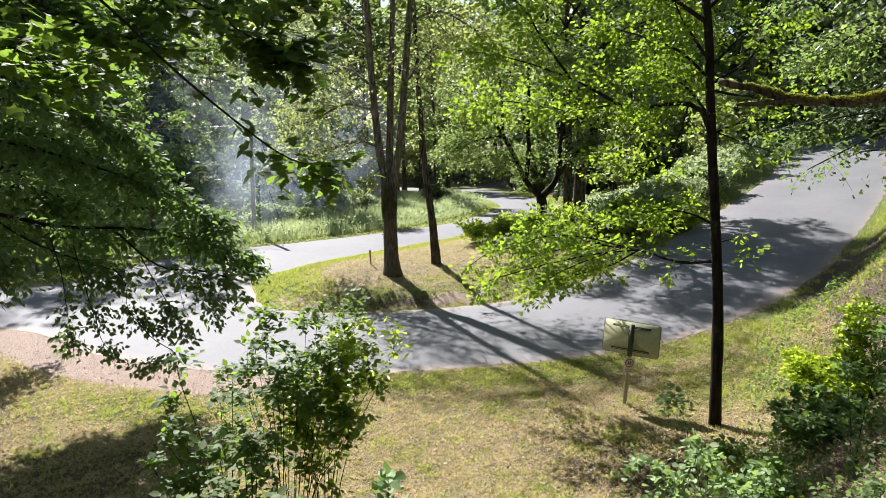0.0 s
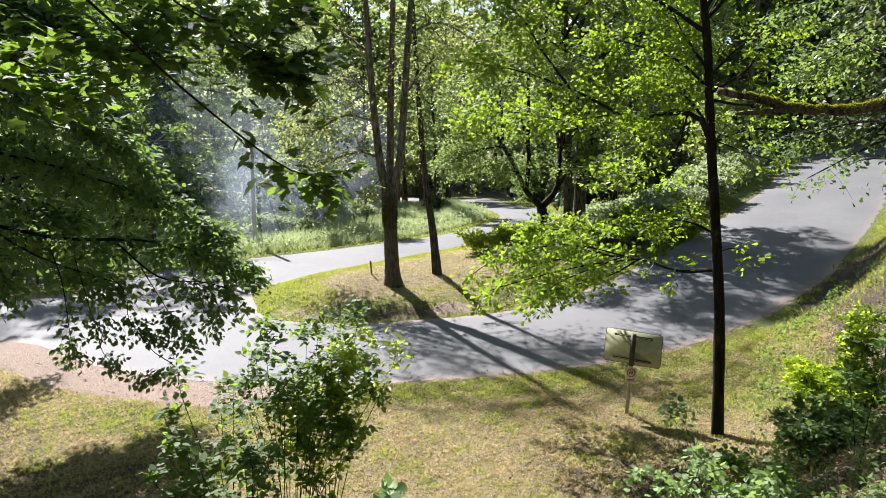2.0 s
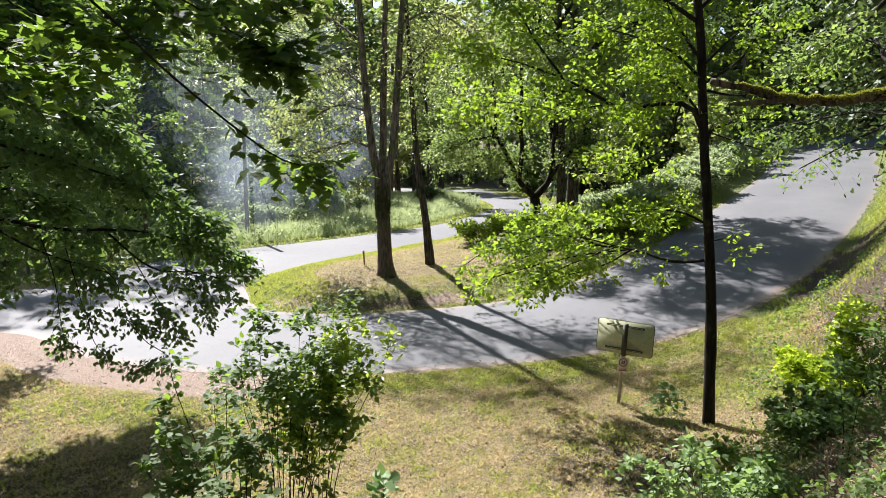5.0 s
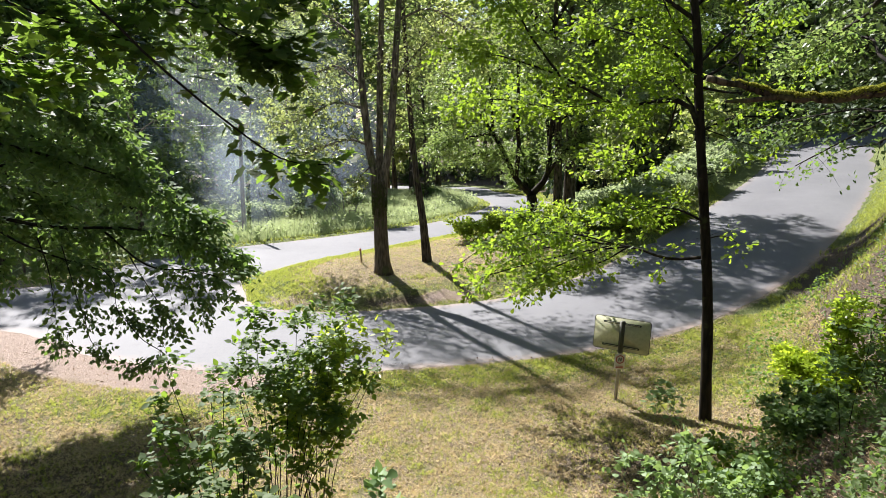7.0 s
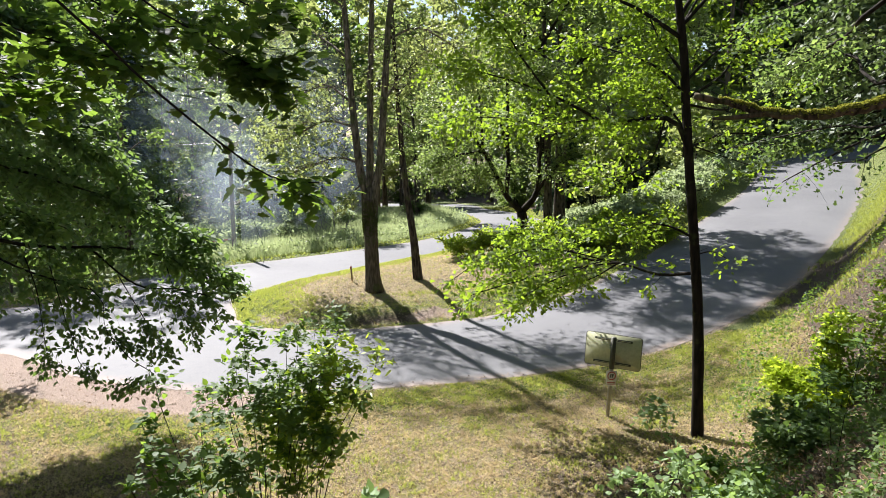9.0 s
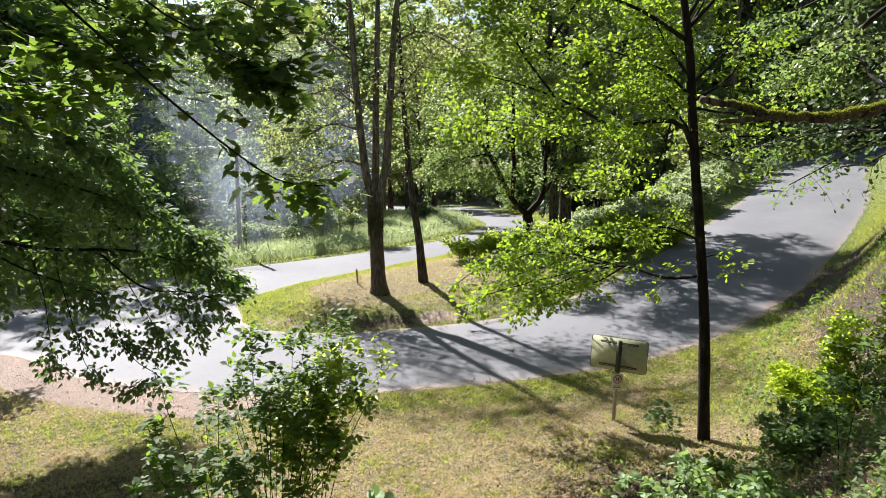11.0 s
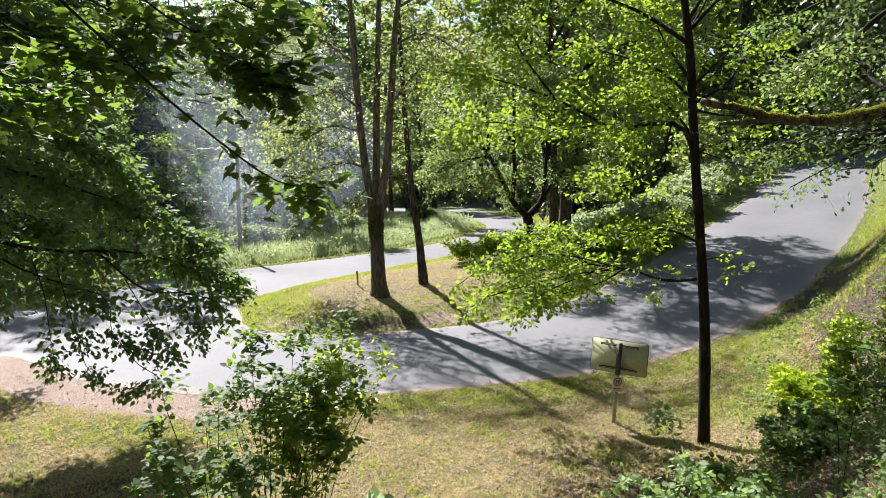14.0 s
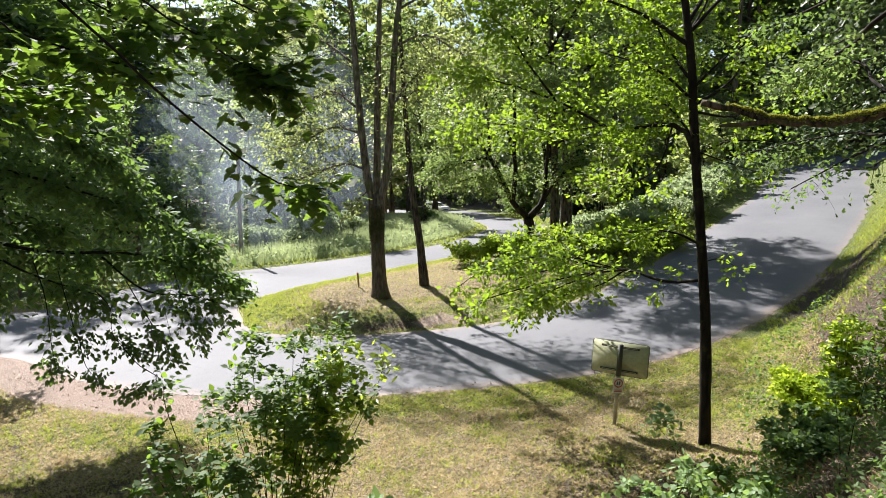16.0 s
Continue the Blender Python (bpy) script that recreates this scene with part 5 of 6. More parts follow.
for k, (x, y) in enumerate([(1.6, 27.6), (3.0, 27.8), (4.4, 27.6), (6.0, 27.6), (7.6, 29.2), (3.6, 30.4), (5.6, 30.6), (8.8, 30.6), (9.6, 29.0), (7.2, 27.4), (10.6, 31.4)]):
    bush("island_bush", (x, y), "leafy bush on the island, its green brightened as if sunlit", SUNLIT_LEAF, 14, 0.75, 1.0, 0.14, SIMPLE, 4, 10, 0.01, (0, 0), 0.4, 20 + k)


rn = np.random.default_rng(17)
for k in range(26):
    y = rn.uniform(29.5, 45)
    x = 0.62 * (y - 29) + rn.uniform(7.6, 10.4)
    if edge_distance(x, y) > 1.3:
        bush("nettle_clump", (x, y), "pale sunlit clump of tall nettles and herbs", WEED_LEAF, 8, rn.uniform(0.9, 1.5), 0.8, 0.16, SIMPLE, 5, 8, 0.008, (0, 0), 0.32, 300 + k)


# ---- sign ----
def rounded_board(name, wide, high, thick, corner, mat):
    """An upright board with rounded corners, facing along y."""
    ring = []
    for cx, cz, a0 in ((1, 1, 0), (-1, 1, 90), (-1, -1, 180), (1, -1, 270)):
        for k in range(5):
            a = radians(a0 + 22.5 * k)
            ring.append((cx * (wide / 2 - corner) + corner * math.cos(a), cz * (high / 2 - corner) + corner * math.sin(a)))
    n = len(ring)
    s = Shape()
    i = np.arange(n)
    s.add([(x, y, z) for y in (-thick / 2, thick / 2) for x, z in ring], [i[None], (n + i[::-1])[None], np.stack([i, n + i, n + (i + 1) % n, (i + 1) % n], -1)])
    return s.mesh(name, mat)


def sign():
    ob = thing("road_sign", (3.54, 13.08, level(3.54, 13.08)), "low rectangular road sign seen from its dull olive-grey back", "sign")
    ob.matrix_basis = ob.matrix_basis @ pose(0, 0, 0, 0, 3.0, 0)
    back = plain_material("sign_back", (0.5, 0.5, 0.33), 0.5, 0.15)
    rim = plain_material("sign_rim", (0.10, 0.10, 0.07), 0.5, 0.3)
    steel = plain_material("galvanised_post", (0.36, 0.34, 0.28), 0.45, 0.6)
    dark = plain_material("sign_bracket", (0.06, 0.06, 0.045), 0.6, 0.3)
    s = Shape()
    tube(s, [(0, 0, -0.3), (0, 0, 0.7), (0, 0, 1.48)], 0.036, 0.036, 14)
    part("post", s.mesh("post", steel, True), ob, "round galvanised metal post leaning slightly")
    s = Shape()
    tube(s, [(0, 0, 0.98), (0, 0, 1.2), (0, 0, 1.6)], 0.05, 0.05, 14)
    part("sleeve", s.mesh("sleeve", dark, True), ob, "dark thick post sleeve behind the board")
    board = part("board", rounded_board("board", 1.06, 0.64, 0.018, 0.05, back), ob)
    board.matrix_basis = pose(0.03, 0.1, 1.30, 0, 0, -26)
    edge = part("board_rim", rounded_board("board_rim", 1.085, 0.665, 0.012, 0.055, rim), board, "dark rim of the sign board")
    edge.matrix_basis = pose(0, 0.014, 0)
    for z in (0.23, -0.23):
        rail = part("rail", rounded_board("rail", 0.72, 0.035, 0.03, 0.008, dark), board, "dark slotted mounting rail")
        rail.matrix_basis = pose(0, -0.022, z)
        slot = part("slot", rounded_board("slot", 0.66, 0.008, 0.006, 0.002, back), rail, "pale slot along the rail")
        slot.matrix_basis = pose(0, -0.017, 0)
    white, red, black = plain_material("plate_white", (0.7, 0.66, 0.58), 0.5), plain_material("plate_red", (0.4, 0.05, 0.04), 0.5), plain_material("plate_black", (0.03, 0.03, 0.03), 0.5)
    plate = part("plate", rounded_board("plate", 0.21, 0.30, 0.008, 0.02, white), ob, "small whitish plate with a red ring")
    plate.matrix_basis = pose(0.0, -0.045, 0.80, 0, 0, 4)
    bm = bmesh.new()
    bmesh.ops.create_circle(bm, segments=28, radius=0.085)
    bmesh.ops.create_circle(bm, segments=28, radius=0.066)
    bmesh.ops.bridge_loops(bm, edges=bm.edges[:])
    bmesh.ops.rotate(bm, verts=bm.verts[:], matrix=Euler((radians(90), 0, 0)).to_matrix())
    ex = bmesh.ops.extrude_face_region(bm, geom=bm.faces[:])
    bmesh.ops.translate(bm, verts=[v for v in ex["geom"] if isinstance(v, bmesh.types.BMVert)], vec=(0, -0.003, 0))
    me = bpy.data.meshes.new("ring")
    bm.to_mesh(me)
    bm.free()
    me.materials.append(red)
    part("ring", me, plate, "dull red ring").matrix_basis = pose(0, -0.005, 0.05)
    for x, w in ((-0.022, 0.022), (0.02, 0.026)):
        part("mark", rounded_board("mark", w, 0.075, 0.003, 0.006, black), plate, "dark pictogram mark").matrix_basis = pose(x, -0.006, 0.05, 0, 12, 0)
    for z in (-0.085, -0.115):
        part("text_bar", rounded_board("text_bar", 0.15, 0.014, 0.003, 0.001, red), plate, "plain bar in place of small writing").matrix_basis = pose(0, -0.006, z)


sign()


# ---- meadow, weeds and lawn ----
def sown(rs, n, x0, x1, y0, y1, test):
    """Random places in a stretch of the plan that pass a test."""
    x, y = rs.uniform(x0, x1, n), rs.uniform(y0, y1, n)
    ok = test(x, y, edge_distance(x, y))
    return x[ok], y[ok]


def turf(name, label, mat, rs, x, y, tall, lie, form, category, flat=0.2, wide=1.0):
    """Blades on the ground; lie: 0 upright to 1 flat."""
    n = len(x)
    z = land(x, y)
    a = rs.uniform(0, 2 * math.pi, n)
    tilt = np.clip(lie + rs.normal(size=n) * 0.22, 0.02, 0.97) * math.pi / 2
    way = np.stack([np.sin(tilt) * np.cos(a), np.sin(tilt) * np.sin(a), np.cos(tilt)], -1)
    s = Shape()
    v, f = form
    scatter(s, rs, np.stack([x, y, z - 0.01 + 0.03 * lie * rs.random(n)], -1), way, tall, (v * np.array([wide, 1, 1]), f), flat)
    tagged(new(name, s.mesh(name, mat)), label, category, kind="stuff")


TUFT = (np.array([(-0.05, 0, 0), (0.05, 0, 0), (0.16, 0.9, 0.2), (-0.09, 0, 0.04), (0.01, 0, 0.05), (-0.22, 0.8, -0.1), (-0.03, 0.02, 0), (0.07, 0, 0), (-0.02, 1.05, 0.05)]), [np.array([(0, 1, 2), (3, 4, 5), (6, 7, 8)])])


def sow():
    r = np.random.default_rng(3)
    outer = lambda x, y, e: (e > -0.06) & ~inside_bend(x, y) & (np.abs(x) < 2.5 + 0.66 * y)
    x, y = sown(r, 430000, -11, 13, 7.5, 18, outer)
    lawn, dirt, litter = cover(x, y)
    patch = 0.5 + 0.5 * wobble(0.9 * x, 1.1 * y, 5)
    clump = 0.5 + 0.35 * wobble(5.1 * x + y, 4.7 * y - x, 1) + 0.35 * wobble(1.9 * x - y, 2.3 * y, 7)
    k = r.random(len(x))
    grass = (k < (0.03 + 0.95 * lawn * (0.25 + 0.75 * patch)) * (0.3 + 1.2 * clump)) & (dirt < 0.5) & (litter < 0.75)
    turf("mown_grass", "short mown green grass on the verge", LAWN_BLADE, r, x[grass], y[grass], 0.05 + 0.035 * clump[grass], 0.4, TUFT, "grass", 0.2, 1.3)
    hay = ~grass & (dirt < 0.55) & (litter < 0.8) & (r.random(len(x)) < (0.12 + 0.75 * np.clip(1.25 - 1.4 * clump, 0, 1)) * (0.35 + 0.65 * step(wobble(2.7 * x + 1, 3.1 * y, 11), -0.6, 0.1)))
    turf("hay_clippings", "dry straw-coloured clippings lying on the mown verge", STRAW_BLADE, r, x[hay], y[hay], 0.078, 0.72, TUFT, "hay", 0.2, 1.0)
    on_island = lambda x, y, e: (e > -0.06) & inside_bend(x, y)
    x, y = sown(r, 170000, -8, 14, 18.5, 38, on_island)
    lawn, dirt, litter = cover(x, y)
    k = r.random(len(x))
    grass = (k < 0.08 + 0.95 * lawn) & (dirt < 0.6) & (litter < 0.6)
    turf("island_grass", "short green grass along the island's rim", LAWN_BLADE, r, x[grass], y[grass], 0.085, 0.35, TUFT, "grass", 0.2, 0.9)
    hay = ~grass & (dirt < 0.6) & (r.random(len(x)) < 0.15 + 0.6 * (0.5 + 0.5 * wobble(3.1 * x + y, 3.3 * y, 2)))
    turf("island_hay", "dry mown hay on the island", STRAW_BLADE, r, x[hay], y[hay], 0.095, 0.8, TUFT, "hay", 0.2, 0.9)
    x, y = sown(r, 90000, -8, 4, 18.5, 36, lambda x, y, e: (e > -0.08) & (e < 2.2) & inside_bend(x, y) & ((y > 22.5) | (x < -3.5)))
    turf("rim_grass", "lush bright green grass round the island's rim", LAWN_BLADE, r, x, y, 0.10, 0.3, TUFT, "grass", 0.2, 1.0)
    x, y = sown(r, 26000, -5, 9, 19, 23.5, lambda x, y, e: (e > 0.1) & (e < 1.5) & inside_bend(x, y))
    k = wobble(2.2 * x, 2.6 * y, 4) > 0.25
    turf("bank_tussocks", "dry and green tussocks hanging over the island's earth bank", STRAW_BLADE, r, x[k][::2], y[k][::2], 0.085, 0.75, TUFT, "grass", 0.2, 1.0)
    x, y = x[~k][::4], y[~k][::4]
    turf("bank_sods", "ragged green sods on the island's earth bank", LAWN_BLADE, r, x, y, 0.075, 0.5, TUFT, "grass", 0.2, 1.1)
    # the far verge: a mown strip, then tall meadow
    across = lambda x, y, e: (e > -0.05) & (e < np.where(inside_bend(x, y), 3.0, 1.6)) & (~inside_bend(x, y) | (y > 38))
    x, y = sown(r, 90000, -24, 14, 23, 84, across)
    turf("far_verge", "bright short grass along the far road edge", LAWN_BLADE, r, x, y, 0.16, 0.3, TUFT, "grass", 0.2, 1.2)
    tall = lambda x, y, e: (e > 1.0) & (e < 13) & ~inside_bend(x, y) & (x < 12) & (x > -0.42 * y - 4)
    x, y = sown(r, 150000, -22, 8, 30, 76, tall)
    turf("meadow", "tall pale green meadow grass beyond the road", MEADOW_BLADE, r, x, y, np.where(edge_distance(x, y) < 2.2, 0.45, 0.85), 0.18, TUFT, "grass", 0.2, 0.55)
    x, y = sown(r, 40000, -22, 8, 30, 76, tall)
    s = Shape()
    scatter(s, r, np.stack([x, y, land(x, y) + r.uniform(0.2, 1.0, len(x)) * (0.7 + 0.3 * wobble(0.7 * x, 0.9 * y, 3))], -1), random_ways(r, len(x), -0.4), 0.17, SIMPLE, 0.4)
    tagged(new("meadow_herbs", s.mesh("meadow_herbs", WEED_LEAF)), "pale leafy herbs in the tall meadow", "weeds", kind="stuff")
    bank = lambda x, y, e: (e > 0.6) & ~inside_bend(x, y) & (np.abs(x) < 0.66 * y) & ((y > 25) | (y < 18.5) | (wobble(0.9 * x, 0.8 * y, 2) > 0.25))
    x, y = sown(r, 60000, 7, 34, 15, 50, bank)
    turf("bank_grass", "sunlit grass on the bank beside the rising road", LAWN_BLADE, r, x, y, 0.16, 0.35, TUFT, "grass", 0.2, 1.0)
    x, y = sown(r, 90000, 9, 26, 16, 40, lambda x, y, e: (e > 0.15) & (e < 4) & ~inside_bend(x, y) & (wobble(1.3 * x, 1.1 * y, 5) > np.where(y < 25, 0.3, -0.7)))
    turf("roadside_grass", "yellow-green grass beside the rising road", LAWN_BLADE, r, x, y, 0.14, 0.4, TUFT, "grass", 0.2, 1.0)
    weeds = lambda x, y, e: (e > 1.0) & inside_bend(x, y) & (x > 6.0 + 0.1 * (y - 30))
    x, y = sown(r, 190000, 5, 26, 27, 50, weeds)
    s = Shape()
    h = 1.1 * r.random(len(x)) ** 0.6 * (0.55 + 0.45 * wobble(0.8 * x, 0.8 * y, 3))
    at = np.stack([x, y, land(x, y) + np.maximum(h, 0.05)], -1)
    scatter(s, r, at, random_ways(r, len(x), -0.5), 0.16, SIMPLE, 0.4)
    tagged(new("weeds", s.mesh("weeds", WEED_LEAF)), "pale tall nettles and weeds between the road arms", "weeds", kind="stuff")
    litter_at = lambda x, y, e: (e > -0.35) & ~inside_bend(x, y)
    x, y = sown(r, 110000, -12, 12, 5.5, 17.5, litter_at)
    lawn, dirt, litter = cover(x, y)
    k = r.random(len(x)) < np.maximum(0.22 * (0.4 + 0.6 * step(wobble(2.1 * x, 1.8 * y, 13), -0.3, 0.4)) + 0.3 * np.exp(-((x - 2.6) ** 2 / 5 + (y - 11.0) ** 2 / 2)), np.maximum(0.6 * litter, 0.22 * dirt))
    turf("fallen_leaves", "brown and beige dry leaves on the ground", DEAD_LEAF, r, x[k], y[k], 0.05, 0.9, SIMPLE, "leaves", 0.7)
    # low herbs on the shaded bank
    x, y = sown(r, 42000, 1.5, 15, 5.5, 20, lambda x, y, e: (e > 1.2) & (x > 3.7 + 0.45 * (y - 8)) & (y > 8.8) & ~inside_bend(x, y))
    k = wobble(1.3 * x, 1.2 * y, 8) > 0.15
    x, y = x[k], y[k]
    s = Shape()
    scatter(s, r, np.stack([x, y, land(x, y) + r.uniform(0.03, 0.35, len(x))], -1), random_ways(r, len(x), 0.0), 0.08, SIMPLE, 0.6)
    tagged(new("bank_herbs", s.mesh("bank_herbs", HAZEL_LEAF)), "low green herbs on the shaded bank", "weeds", kind="stuff")

    x, y = sown(r, 30000, 2.6, 9, 5.2, 10.5, lambda x, y, e: (x > 3.1 + 0.4 * (y - 7)) & (e > 1))
    k = wobble(1.9 * x, 1.7 * y, 3) > 0.1
    s = Shape()
    scatter(s, r, np.stack([x[k], y[k], land(x[k], y[k]) + r.uniform(0.02, 0.4, k.sum())], -1), random_ways(r, k.sum(), 0.0), 0.075, SIMPLE, 0.65)
    tagged(new("bank_ivy", s.mesh("bank_ivy", LINDEN_LEAF)), "low leafy green plants on the shaded bank", "weeds", kind="stuff")
    # dead leaves and twigs on the near bank
    x, y = sown(r, 24000, 3.2, 10, 5, 11, lambda x, y, e: (x > 3.2 + 0.4 * (y - 7)) & (e > 1))
    turf("bank_leaf_litter", "dark brown leaf litter on the shaded bank", DEAD_LEAF, r, x, y, 0.05, 0.8, SIMPLE, "leaves", 0.6)
    # dry stalks on the near bank
    x, y = sown(r, 900, 3.6, 8, 5.5, 10, lambda x, y, e: x > 3.6 + 0.45 * (y - 7))
    turf("dry_stalks", "dry brown grass stalks hanging over the bank", STRAW_BLADE, r, x, y, 0.24, 0.6, TUFT, "grass", 0.2, 0.25)


sow()


# ---- pale bushes in the meadow, dead branches, stake, pole ----
for k, (x, y, h, w, m) in enumerate([(-9.8, 38.6, 1.3, 1.1, WEED_LEAF), (-8.0, 39.6, 1.0, 1.0, WEED_LEAF), (-11.6, 37.6, 1.2, 1.1, WEED_LEAF), (-8.2, 45.5, 2.2, 1.6, WEED_LEAF), (-6.0, 47.5, 1.6, 1.5, WEED_LEAF),
                                     (-0.4, 58.6, 1.6, 1.2, LINDEN_LEAF)]):
    bush("meadow_bush", (x, y), "pale green bush in the tall meadow" if m is WEED_LEAF else "dark green bush at the meadow's end", m, 16, h, w, 0.2, SIMPLE, 6, 9, 0.012, (0, 0), 0.5, 50 + k)


def dead_heap():
    x, y = -5.6, 41.5
    ob = thing("dead_brushwood", (x, y, level(x, y)), "heap of bare grey dead branches in the meadow", "brushwood")
    r = np.random.default_rng(9)
    for _ in range(11):
        s = Shape()
        w = np.array([r.normal() * 1.1, r.normal() * 0.5, r.uniform(1.2, 3.4)])
        q = np.array([r.normal() * 0.4, 0, -0.1]) + w * np.linspace(0, 1, 8)[:, None] + r.normal(size=(8, 3)) * 0.09
        tube(s, q, 0.04, 0.012, 5)
        twigs(s, r, q, 7, 0.9, 0.014, 0.2, 0.1, 0.2, 1.0, 3)
        part("branch", s.mesh("branch", BARE_TWIG, True), ob)


def stake():
    x, y = -2.5, 24.0
    ob = thing("wooden_stake", (x, y, level(x, y)), "short wooden marker stake with a faded red top", "stake")
    wood, red = plain_material("stake_wood", (0.36, 0.25, 0.14), 0.8), plain_material("stake_red", (0.42, 0.12, 0.07), 0.7)
    part("shaft", rounded_board("shaft", 0.05, 0.66, 0.06, 0.01, wood), ob).matrix_basis = pose(0, 0, 0.12, 0, -3, 20)
    part("cap", rounded_board("cap", 0.057, 0.10, 0.057, 0.012, red), ob, "faded red painted top").matrix_basis = pose(-0.02, 0, 0.47, 0, -3, 20)


def pole():
    x, y = -9.5, 35.3
    z = level(x, y)
    ob = thing("utility_pole", (x, y, z), "weathered wooden utility pole beside the far road", "pole")
    s = Shape()
    tube(s, [(0, 0, -0.5), (0.02, 0, 3), (0.07, 0, 5.9)], 0.11, 0.085, 14, 0.015, rs)
    part("shaft", s.mesh("shaft", POLE_WOOD, True), ob)
    iron = plain_material("dark_iron", (0.06, 0.055, 0.05), 0.6, 0.5)
    s = Shape()
    tube(s, curve_points([(0.06, 0, 5.75), (-8, 2.5, 5.5), (-16, 5, 5.6), (-26, 8, 6.1)], 30), 0.014, 0.014, 5)
    part("wire", s.mesh("wire", plain_material("wire_grey", (0.35, 0.35, 0.34), 0.4, 0.5), True), ob, "thin pale overhead wire")
    s = Shape()
    tube(s, [(0.06, 0, 5.0), (1.0, -0.4, 2.4), (1.9, -0.8, -0.1)], 0.012, 0.012, 5)
    part("stay", s.mesh("stay", iron, True), ob, "thin slanting stay wire")


def rail():
    a, c = np.array([-19.5, 26.6]), np.array([-13.4, 29.6])
    ob = thing("rail_barrier", (*a, level(*a)), "low pale wooden rail beside the lane", "barrier")
    r0 = level(*a)
    for u in (0.05, 0.5, 0.95):
        p = a + u * (c - a)
        s = Shape()
        tube(s, [(*(p - a), level(*p) - r0 - 0.2), (*(p - a), level(*p) - r0 + 0.75)], 0.06, 0.055, 8)
        part("post", s.mesh("post", POLE_WOOD, True), ob)
    s = Shape()
    tube(s, [(0, -0.08, 0.68), (*(0.5 * (c - a) + [0, -0.08]), 0.7 + level(*(0.5 * (a + c))) - r0), (*(c - a + [0, -0.08]), 0.68 + level(*c) - r0)], 0.06, 0.05, 8)
    part("bar", s.mesh("bar", POLE_WOOD, True), ob)


def tape():
    x, y = -9.5, 35.15
    ob = tagged(new("barrier_tape"), "faded red and white barrier tape tied to the pole", "tape")
    ob.matrix_basis = pose(x, y, level(x, y))
    white, red = plain_material("tape_white", (0.7, 0.62, 0.6), 0.5), plain_material("tape_red", (0.5, 0.14, 0.12), 0.5)
    line = curve_points([(-0.1, 0, 1.0), (-1.2, 0.5, 0.82), (-2.4, 0.9, 0.9)], 13)
    for k in range(12):
        a, b = line[k], line[k + 1]
        s = Shape()
        h = np.array([0, 0, 0.04])
        d = np.array([0, 0.003, 0])
        s.add([a - h, b - h, b + h, a + h, a - h + d, b - h + d, b + h + d, a + h + d], [np.array([(0, 1, 2, 3), (7, 6, 5, 4), (0, 4, 5, 1), (2, 6, 7, 3)])])
        part("band", s.mesh("band", red if k % 2 else white), ob)


tape()
bush("sapling", (-10.0, 35.9), "pale young ash sapling beside the pole", WEED_LEAF, 3, 1.4, 0.25, 0.16, SIMPLE, 3, 9, 0.01, (0, 0), 0.3, 71)
dead_heap()
stake()
pole()
rail()


def litter_paper():
    x, y = -2.05, 12.5
    ob = tagged(new("paper_scrap"), "crumpled white paper scrap lying in the grass", "litter")
    ob.matrix_basis = pose(x, y, level(x, y) + 0.03)
    r = np.random.default_rng(2)
    g = np.linspace(-0.5, 0.5, 5)
    gx, gy = np.meshgrid(g * 0.28, g * 0.16)
    i, j = np.meshgrid(np.arange(4), np.arange(4), indexing="ij")
    s = Shape()
    s.add(np.stack([gx, gy, r.normal(size=(5, 5)) * 0.025 + 0.02], -1), [np.stack([i * 5 + j, i * 5 + j + 1, (i + 1) * 5 + j + 1, (i + 1) * 5 + j], -1).reshape(-1, 4)])
    part("sheet", s.mesh("sheet", plain_material("paper", (0.75, 0.75, 0.76), 0.7, 0, 0.1)), ob)


litter_paper()


